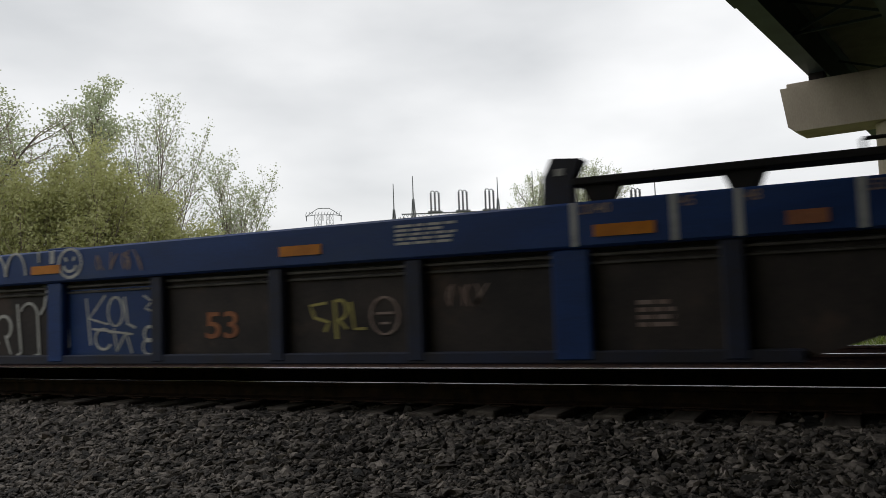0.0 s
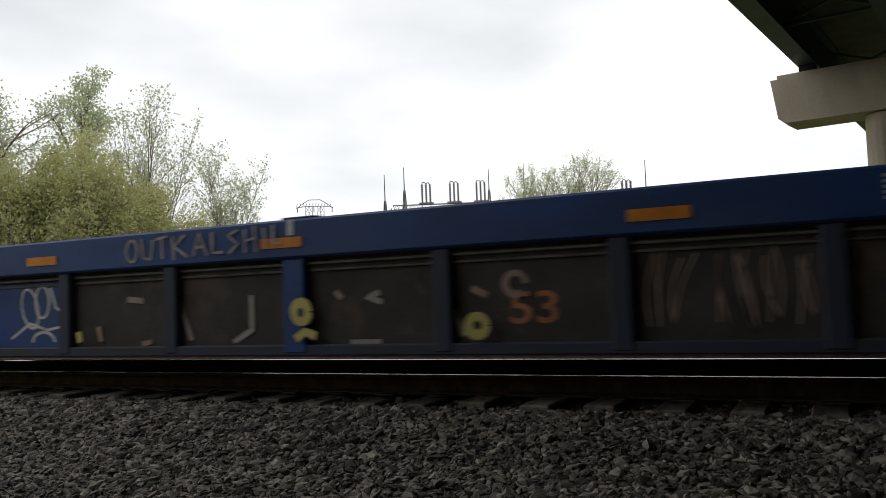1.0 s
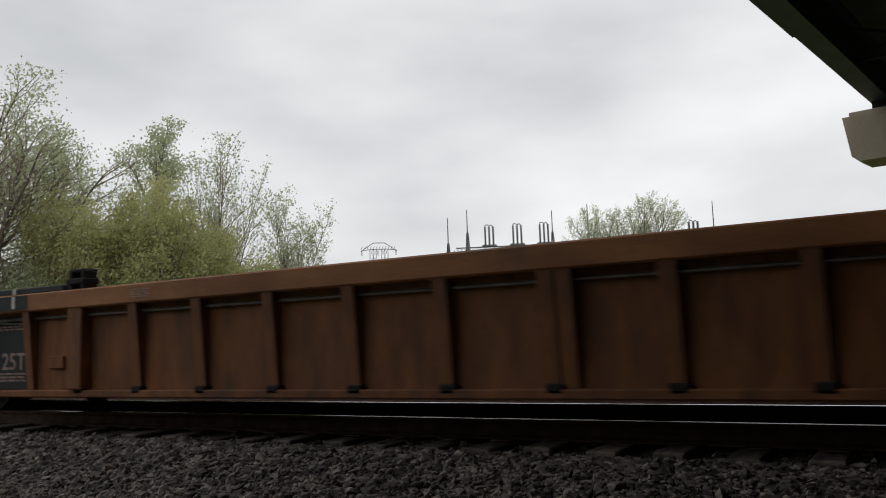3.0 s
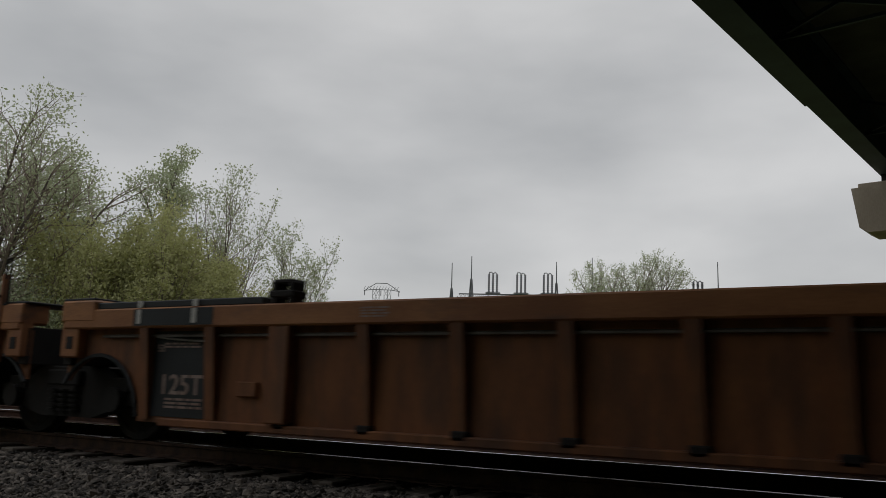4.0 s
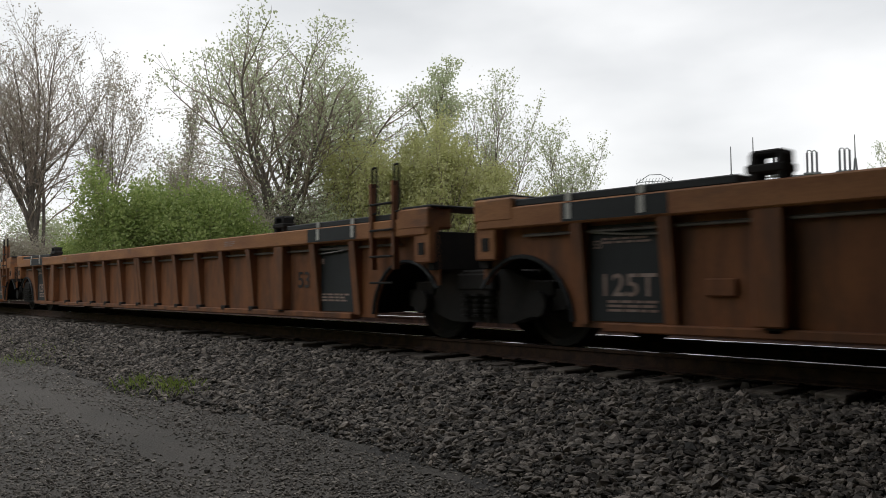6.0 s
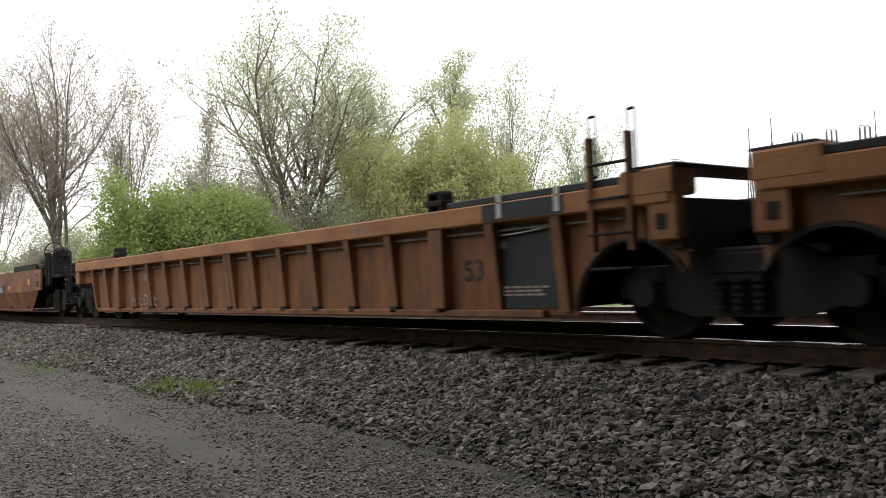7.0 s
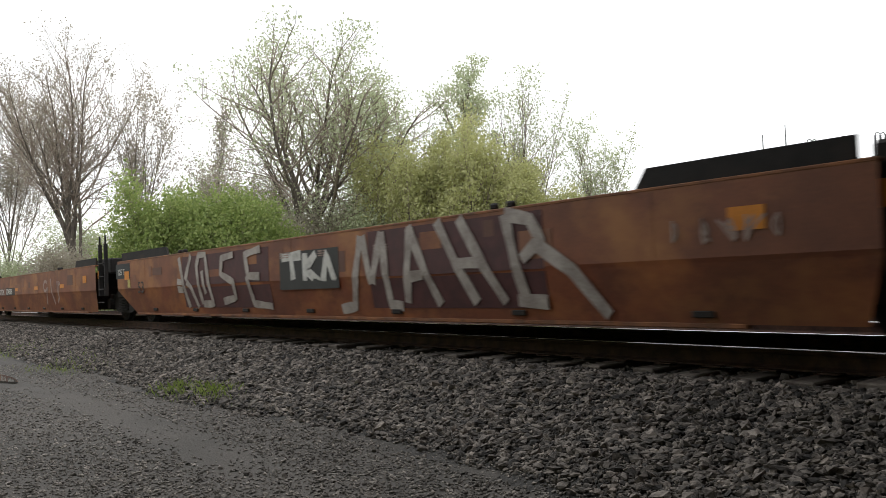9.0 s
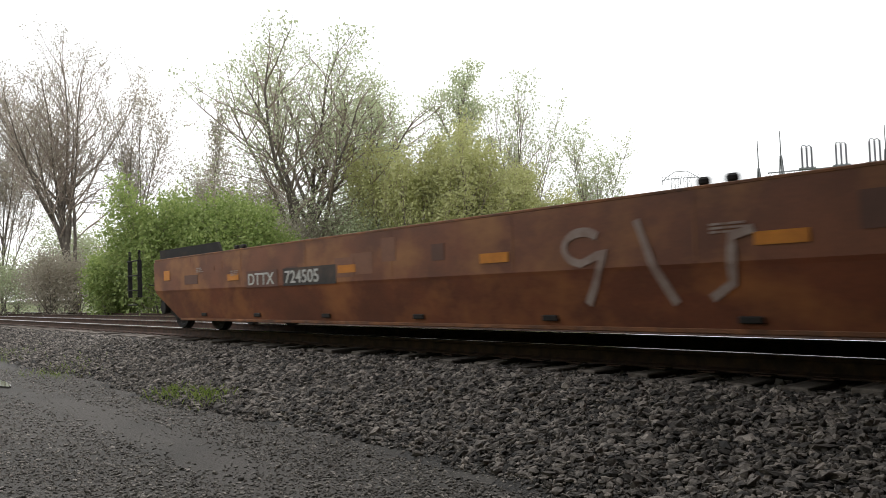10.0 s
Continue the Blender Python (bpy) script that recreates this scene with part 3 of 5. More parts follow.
def blue_unit(name, x0, x1, ends, label, letter):
    h, c = (x1 - x0) / 2, (x0 + x1) / 2
    u = thing(name, label, "freight wagon", "blue well cars")
    hi = 1.355
    bm = bmesh.new()
    box(bm, -h, h, SIDE, SIDE + 0.2, 1.03, hi, 0.018)
    part("top_chord", bm, BLUE, u, "faded blue box-section top chord")
    bm = bmesh.new()
    prism(bm, side_polys(h, 0.24, 1.03, 1.5, 0.5), SIDE + 0.11, SIDE + 0.15)
    part("side_sheet", bm, GRIME, u, "grimy dark brown side sheet")
    bm = boxm(-h + 1.5, h - 1.5, SIDE + 0.03, SIDE + 0.16, 0.22, 0.31, 0.01)
    part("bottom_sill", bm, NAVY, u)
    # ribs
    for i, x in enumerate([-7.4, -6.4, -5.31, -4.05, -2.72, -1.36, 0.0, 1.36, 2.72, 4.05, 5.31, 6.4, 7.4]):
        w = 0.14 if abs(x) == 5.31 else 0.11 if x == 0 else 0.075
        shared(("brib", w), lambda: boxm(-w, w, SIDE + 0.02, SIDE + 0.12, 0.24, 1.03, 0.015), NAVY if w < 0.1 else BLUE, "rib", u).location.x = x
    # painted blue bays
    for x, wide in {1: ((0.68, 0.55),), 5: ((-3.38, 0.57), (-4.68, 0.5)), 9: ((-0.68, 0.56), (0.68, 0.56), (2.04, 0.58), (6.9, 0.4))}[letter]:
        part("painted_bay", boxm(x - wide, x + wide, SIDE + 0.1, SIDE + 0.108, 0.3, 0.95), BLUE, u)
    bm = bmesh.new()
    tube(bm, (-h + 1.0, SIDE + 0.09, 0.985), (h - 1.0, SIDE + 0.09, 0.985), 0.018, sides=6)
    part("brake_pipe", bm, STEEL, u)
    bm = bmesh.new()
    tube(bm, (-h + 1.0, SIDE + 0.095, 0.925), (h - 1.0, SIDE + 0.095, 0.925), 0.012, sides=6)
    part("train_line_pipe", bm, STEEL, u)
    # worn white tick and a small cap over the middle rib
    part("position_mark", boxm(-0.03, 0.03, SIDE - 0.004, SIDE, 1.22, 1.35), WHITE, u)
    part("chord_cap", boxm(-0.1, 0.24, SIDE + 0.02, SIDE + 0.18, hi, hi + 0.018, 0.005), BLUE, u)
    floor_and_far_side(u, h, BLUE, hi)
    for s in (-1, 1):
        # raised walkway beam on stubs over the end, with an upright guide plate at its inner end
        xa, xb = s * 5.35, s * (h + 0.1 if ends[0 if s < 0 else 1] <= 0.6 else h - 0.5)
        part("guide_beam", boxm(min(xa, xb), max(xa, xb), SIDE + 0.02, SIDE + 0.26, 1.475, 1.53, 0.008), DARK, u, "raised dark steel walkway beam")
        for x in (5.55, 6.5, 7.5):
            bm = bmesh.new()
            prism(bm, [(s * x - 0.09, hi), (s * x + 0.09, hi), (s * x + 0.14, 1.475), (s * x - 0.14, 1.475)], SIDE + 0.05, SIDE + 0.14)
            part("beam_stub", bm, DARK, u)
        bm = bmesh.new()
        prism(bm, [(s * 5.12, hi), (s * 5.34, hi), (s * 5.34, 1.52), (s * 5.42, 1.67), (s * 5.2, 1.69), (s * 5.13, 1.55)], SIDE + 0.04, SIDE + 0.2)
        part("container_guide", bm, NAVY, u, "upright container guide plate")
        part("guide_slot", boxm(s * 5.26 - 0.03, s * 5.26 + 0.03, SIDE + 0.034, SIDE + 0.04, 1.56, 1.61), WHITE, u)
        for x, word in ((5.36, "20/40" if s > 0 else "40/20"), (6.05, "45"), (6.46, "48"), (7.17, "53")):
            part("position_mark", boxm(s * x - 0.022, s * x + 0.022, SIDE - 0.004, SIDE, 1.04, 1.35), WHITE, u)
            lettering(word, s * x + 0.04 if s > 0 else s * x - 0.03 - 0.08 * len(word), SIDE - 0.004, 1.265, 0.1, u, FADED, "position_number")
        reflector(u, 5.5 if s > 0 else -6.0, 1.1)
        reflector(u, 6.74 if s > 0 else -6.98, 1.09, 0.24, 0.09, ORANGE_NO)
        reflector(u, h - 0.42 if s > 0 else -h, 1.08, 0.42, 0.2)
        bars(u, (3.92 if letter == 1 else 4.35) if s > 0 else -5.33, SIDE - 0.003, 1.28, 0.52 if s > 0 else 0.88, 5 if s > 0 else 2, 0.02, WHITE, seed=letter + s)
        end_gear(u, h, s, ends[0 if s < 0 else 1] > 0.6, ends[0 if s < 0 else 1])
        if ends[0 if s < 0 else 1] <= 0.6:
            bm = bmesh.new()
            if s > 0:
                tube(bm, (h - 0.45, -1.12, 1.48), (h + 0.2, -1.12, 1.48), 0.16, sides=18)
                for x in (h - 0.46, h + 0.14):
                    tube(bm, (x, -1.12, 1.48), (x + 0.07, -1.12, 1.48), 0.175, sides=18)
                box(bm, h - 0.35, h + 0.1, -1.24, -1.0, 1.3, 1.36, 0.01)
                part("air_reservoir", bm, DARK, u, "dark cylindrical air reservoir")
            else:
                box(bm, -h + 0.3, -h + 0.62, -1.4, -1.0, 1.36, 1.5, 0.03)
                tube(bm, (-h + 0.2, -1.2, 1.5), (-h + 0.8, -1.2, 1.47), 0.09, sides=10)
                for k in range(3):
                    tube(bm, (-h + 0.28 + 0.18 * k, -1.34, 1.42), (-h + 0.28 + 0.18 * k, -1.34, 1.6 - 0.03 * k), 0.055, sides=10)
                part("brake_valve", bm, DARK, u, "dark brake valve with stubby pipes")
    for x in (-3.2, -0.3, 2.8):
        reflector(u, x, 1.12)
    for dx in (0.62, 0.36):
        part("ladder_post", boxm(h - dx - 0.03, h - dx + 0.03, SIDE - 0.02, SIDE + 0.08, 0.45, 1.93 if dx > 0.5 else 1.1), DARK, u)
    grab(u, [(h - 0.6, SIDE + 0.02, 1.42), (h - 0.46, SIDE + 0.02, 1.42), (h - 0.48, SIDE + 0.02, 1.91), (h - 0.6, SIDE + 0.02, 1.91)], name="grab_loop")
    for k in range(4):
        grab(u, [(h - 0.62, SIDE - 0.03, 0.5 + k * 0.28), (h - 0.36, SIDE - 0.03, 0.5 + k * 0.28)], 0.014, name="rung")
    grab(u, [(h - 1.1, SIDE + 0.1, 1.53), (h - 1.1, SIDE + 0.1, 1.6), (h - 0.9, SIDE + 0.1, 1.6), (h - 0.9, SIDE + 0.1, 1.53)])
    lettering("53", 1.86, SIDE + 0.104, 0.45, 0.33, u, ORANGE_NO, "capacity_number", 1.25)
    return u, h, c


def arch_rim(h, s):
    """A dark lip that follows the wheel arch of a joint end."""
    bm = bmesh.new()
    pts = [Vector((s * (h - 0.54 - 0.63 * math.cos(radians(a))), SIDE + 0.11, 0.24 + 0.65 * math.sin(radians(a)))) for a in range(4, 150, 12)]
    pipe(bm, pts, 0.022, 5)
    return bm


def gap_pipe(h, s):
    """A bright pipe that sags across the last bay."""
    bm = bmesh.new()
    pipe(bm, [Vector((s * (6.25 + 0.14 * k), SIDE + 0.1, 1.03 + 0.05 * (k / 6) ** 2)) for k in range(7)], 0.012, 5)
    return bm


def rib_unit(name, x0, x1, ends, label, stencil, group):
    """A rust-brown ribbed well car. ends: overhang left and right; above 0.6 it carries a coupler."""
    h, c = (x1 - x0) / 2, (x0 + x1) / 2
    u = thing(name, label, "freight wagon", group)
    hi = 1.36
    bm = bmesh.new()
    box(bm, -h + 0.05, h - 0.05, SIDE, SIDE + 0.2, 1.16, hi, 0.015)
    part("top_chord", bm, RUST_TOP, u, "orange-brown box-section top chord with worn edges")
    bm = bmesh.new()
    prism(bm, arched_side(h, 0.24, 1.16, *(0.54 if e <= 0.6 else 0.05 if e > 1.5 else 0.9 for e in ends)), SIDE + 0.14, SIDE + 0.17)
    part("side_sheet", bm, RUST, u, "rust-brown side sheet")
    part("bottom_sill", boxm(-h + 1.55, h - 1.55, SIDE + 0.05, SIDE + 0.18, 0.215, 0.29, 0.01), RUST, u)
    bm = bmesh.new()
    tube(bm, (-h + 0.6, SIDE + 0.1, 1.085), (h - 0.6, SIDE + 0.1, 1.085), 0.017, sides=6)
    part("train_line_pipe", bm, STEEL, u)
    inner = 5.4

    def rib():
        b = bmesh.new()
        prism_x(b, [(SIDE + 0.15, 0.3), (SIDE + 0.1, 0.27), (SIDE + 0.015, 1.16), (SIDE + 0.15, 1.16)], -0.06, 0.06)
        return b

    def foot():
        return boxm(-0.07, 0.07, SIDE + 0.05, SIDE + 0.16, 0.25, 0.33, 0.01)

    def wide():
        return boxm(-0.12, 0.12, SIDE + 0.01, SIDE + 0.15, 0.3, 1.16, 0.012)

    xs = [-inner + inner * i / 6 for i in range(13)]
    for i, x in enumerate(xs):
        big = i in (0, 12)
        (shared("wide_post", wide, RUST, "wide_post", u) if big else shared("rib", rib, RUST, "rib", u)).location.x = x
        shared("rib_foot", foot, DARK, "rib_foot", u).location.x = x + 0.02
    for s in (-1, 1):
        for x in (6.26, 7.16):
            shared("end_rib", rib, RUST, "rib", u).location.x = s * x
    # the middle rib is doubled
    shared("mid_rib", rib, RUST, "rib", u).location.x = 0.14
    floor_and_far_side(u, h, RUST, hi)
    for s in (-1, 1):
        over = ends[0 if s < 0 else 1]
        xa, xb = s * (inner + 0.22), s * (h - 0.02)
        part("end_guard", boxm(min(xa, xb), max(xa, xb), SIDE + 0.03, SIDE + 0.24, hi, hi + 0.07, 0.01), RUST if over > 0.6 else PLATE, u, "raised end guard strip")
        bm = bmesh.new()
        x = s * inner
        for q in (-0.1, 0.1):
            box(bm, x + q - 0.03, x + q + 0.03, SIDE + 0.03, SIDE + 0.2, hi, hi + 0.2, 0.01)
        box(bm, x - 0.16, x + 0.14, SIDE + 0.02, SIDE + 0.22, hi + 0.055, hi + 0.12, 0.012)
        box(bm, x - 0.12, x + 0.12, SIDE + 0.03, SIDE + 0.22, hi + 0.18, hi + 0.22, 0.012)
        part("container_lock", bm, DARK, u, "dark container locking bracket")
        end_gear(u, h, s, over > 0.6, over)
        part("corner_post", boxm(min(s * (h - 0.28), s * h), max(s * (h - 0.28), s * h), SIDE + 0.02, SIDE + 0.16, 0.86, hi + 0.09, 0.015), RUST_TOP, u)
        if over <= 0.6:
            # black stencil panels, white position ticks
            part("stencil_panel", boxm(min(s * 6.2, s * 7.1), max(s * 6.2, s * 7.1), SIDE + 0.13, SIDE + 0.138, 0.3, 1.13), PLATE, u, "black stencil panel")
            part("dark_chord_patch", boxm(min(s * 6.2, s * 7.3), max(s * 6.2, s * 7.3), SIDE - 0.004, SIDE, 1.18, 1.345), PLATE, u)
            for x in (h - 7.22, h - 6.45):
                part("position_mark", boxm(s * (h - x) - 0.03, s * (h - x) + 0.03, SIDE - 0.008, SIDE - 0.004, 1.2, 1.34), WHITE, u)
                part("position_mark", boxm(s * (h - x) - 0.03, s * (h - x) + 0.03, SIDE + 0.0, SIDE + 0.008, hi + 0.0, hi + 0.07), WHITE, u)
            part("end_box", boxm(min(s * (h - 0.55), s * h), max(s * (h - 0.55), s * h), SIDE - 0.006, SIDE + 0.34, hi - 0.13, hi + 0.1, 0.02), RUST_TOP, u, "orange-brown end box over the arch")
            part("end_box_lid", boxm(min(s * (h - 0.5), s * (h + 0.02)), max(s * (h - 0.5), s * (h + 0.02)), SIDE + 0.02, 1.38, hi + 0.1, hi + 0.125, 0.006), PLATE, u)
            part("jack_pocket", boxm(min(s * (h - 0.1), s * (h - 0.2)), max(s * (h - 0.1), s * (h - 0.2)), SIDE + 0.012, SIDE + 0.022, 0.95, 1.08), DARK, u)
            part("arch_rim", arch_rim(h, s), PLATE, u)
            part("air_pipe", gap_pipe(h, s), STEEL, u)
            # dark sheet added behind the arch to stand in for the shade underneath
            part("arch_shade_sheet", boxm(min(s * (h - 1.7), s * (h + 0.3)), max(s * (h - 1.7), s * (h + 0.3)), -0.1, -0.06, 0.26, 0.64), DARK, u)
    if stencil & 1:   # load limit panel at the left end
        lettering("125T", -7.0, SIDE + 0.126, 0.52, 0.27, u, FADED, "load_lettering", 1.05)
        bars(u, -6.9, SIDE + 0.126, 0.46, 0.5, 3, 0.022, FADED, seed=3)
        bars(u, -6.95, SIDE + 0.126, 1.0, 0.5, 2, 0.018, FADED, seed=4)
        part("white_tick", boxm(-7.22, -7.17, SIDE + 0.13, SIDE + 0.137, 0.72, 0.9), WHITE, u)
        lettering("53", -7.05, SIDE + 0.126, 0.93, 0.1, u, FADED, "position_number")
        lettering("48", -6.36, SIDE + 0.126, 0.95, 0.1, u, FADED, "position_number")
    if stencil & 2:   # right end: number, bars, ladder
        lettering("53", 5.72, SIDE + 0.132, 0.6, 0.3, u, GRIME, "capacity_number", 1.1)
        bars(u, 6.33, SIDE + 0.126, 0.5, 0.62, 3, 0.022, FADED, seed=9)
        lettering("48", 6.3, SIDE + 0.126, 0.9, 0.1, u, FADED, "position_number")
        ladder(u, 7.62, 0.6, 1.8, 0.42, RUST)
    bars(u, -inner + 0.9, SIDE - 0.002, 1.29, 0.28, 4, 0.014, FADED, seed=5)
    bars(u, inner - 1.6, SIDE - 0.002, 1.28, 0.34, 3, 0.016, FADED, seed=6)
    part("sheet_bracket", boxm(-inner - 0.55, -inner - 0.3, SIDE + 0.1, SIDE + 0.14, 0.52, 0.66, 0.01), RUST, u)
    return u, h, c


def smooth_unit(name, x0, x1, ends, label, group):
    """A rust-red well car with plain folded side sheets."""
    h, c = (x1 - x0) / 2, (x0 + x1) / 2
    u = thing(name, label, "freight wagon", group)
    hi = 1.335
    bm = bmesh.new()
    # upper sheet upright, lower sheet leaning in, lower corners cut away over the trucks
    rows = [(hi, SIDE, 0), (0.76, SIDE - 0.0, 0), (0.72, SIDE + 0.01, 0), (0.24, SIDE + 0.09, 1.0)]
    left = [bm.verts.new((-h + k, y, z)) for z, y, k in rows]
    cut = 1.0 if ends[1] > 0.6 else 0.15
    right = [bm.verts.new((h - k * cut, y, z)) for z, y, k in rows]
    for i in range(3):
        bm.faces.new((left[i], left[i + 1], right[i + 1], right[i]))
    bmesh.ops.solidify(bm, geom=bm.faces[:], thickness=0.05)
    part("side_sheet", bm, RUST_RED, u, "weathered red-brown folded side sheet")
    bm = bmesh.new()
    box(bm, -h, h, SIDE - 0.004, SIDE + 0.16, hi - 0.002, hi + 0.028, 0.006)
    part("top_flange", bm, RUST, u)
    part("bottom_sill", boxm(-h + 1.05, h - 1.05, SIDE + 0.085, SIDE + 0.2, 0.205, 0.25, 0.008), RUST, u)
    for i in range(7):
        x = -h + 1.8 + i * (2 * h - 3.6) / 6
        shared("weld_seam", lambda: boxm(-0.008, 0.008, SIDE - 0.003, SIDE, 0.78, 1.33), RUST_RED, "weld_seam", u).location.x = x
        shared("jack_lug", lambda: boxm(-0.1, 0.1, SIDE + 0.05, SIDE + 0.1, 0.29, 0.345, 0.008), DARK, "jacking_lug", u).location.x = x + 0.4
    floor_and_far_side(u, h, RUST_RED, hi)
    for s in (-1, 1):
        over = ends[0 if s < 0 else 1]
        xa, xb = s * (h - (2.0 if s > 0 else 3.0)), s * (h - 0.15)
        if over > 0.6 and s > 0:
            xa, xb = h - 3.15, h - 0.3
        bm = bmesh.new()
        prism(bm, [(xa, hi + 0.028), (xb, hi + 0.028), (xb, hi + 0.2), (xa + s * 0.12, hi + 0.2)], SIDE + 0.05, SIDE + 0.09)
        part("end_guard", bm, DARK, u, "dark sloping container guard plate")
        bm = bmesh.new()
        for k in range(4):
            x = xb - s * (0.2 + k * 0.45)
            prism_x(bm, [(SIDE + 0.09, hi + 0.03), (SIDE + 0.3, hi + 0.03), (SIDE + 0.09, hi + 0.19)], x - 0.01, x + 0.01)
        part("gusset_row", bm, DARK, u)
        end_gear(u, h, s, over > 0.6, over)
        reflector(u, h - 1.1 if s > 0 else -h + 0.5, 0.95, 0.3, 0.18)
        for k in range(2):
            part("tie_down", boxm(s * (h - 3.55 - 0.25 * k) - 0.06, s * (h - 3.55 - 0.25 * k) + 0.06, SIDE + 0.05, SIDE + 0.12, hi + 0.028, hi + 0.1, 0.02), DARK, u)
    if ends[1] <= 0.6:
        ladder(u, h + 0.34, 0.42, 1.82, 0.44)
    if ends[0] > 0.6:
        ladder(u, -h - 1.55, 0.45, 1.42, 0.6)
    if ends[1] > 0.6:
        part("end_plate", boxm(h - 0.2, h + 0.34, SIDE - 0.012, SIDE + 0.06, 0.78, hi, 0.02), RUST_TOP, u, "bright orange-brown end panel")
        part("end_recess", boxm(h - 0.1, h + 0.2, SIDE - 0.018, SIDE - 0.012, 0.88, 1.24), PLATE, u)
        bars(u, h - 0.06, SIDE - 0.018, 1.17, 0.22, 6, 0.016, FADED, seed=90)
    else:
        part("end_plate", boxm(h - 0.05, h + 0.32, SIDE + 0.06, SIDE + 0.1, 0.62, hi), DARK, u)
        reflector(u, h - 0.02, 1.03, 0.32, 0.19, None, SIDE + 0.056)
    part("end_plate", boxm(-h - 0.22, -h + 0.06, SIDE + 0.06, SIDE + 0.1, 0.78, hi - 0.02), RUST_RED, u)
    part("end_box", boxm(h - 0.1, h + 0.7, -1.35, 1.35, hi - 0.2, hi + 0.16, 0.03), DARK, u)
    rnd = random.Random(int(-x0))
    for k in range(12):
        w, t = rnd.uniform(0.15, 0.7), rnd.uniform(0.08, 0.3)
        x, z = rnd.uniform(-h + 1.0, h - 1.8), rnd.uniform(0.8, 1.28 - t)
        part("paint_patch", boxm(x, x + w, SIDE - 0.0025 - 0.0003 * k, SIDE, z, z + t), (PATCH, RUST_RED, PATCH_DARK)[k % 3], u)
    for k in range(3):
        bars(u, rnd.uniform(-h + 1.2, h - 2), SIDE - 0.008, 1.2 - 0.25 * rnd.random(), 0.3, 3, 0.018, FADED, seed=80 + k)
    for x in (-4.6, -1.2, 1.57, 4.6) if ends != (0.4, 0.4) else ():
        reflector(u, x, 0.87, 0.42, 0.1)
    return u, h, c


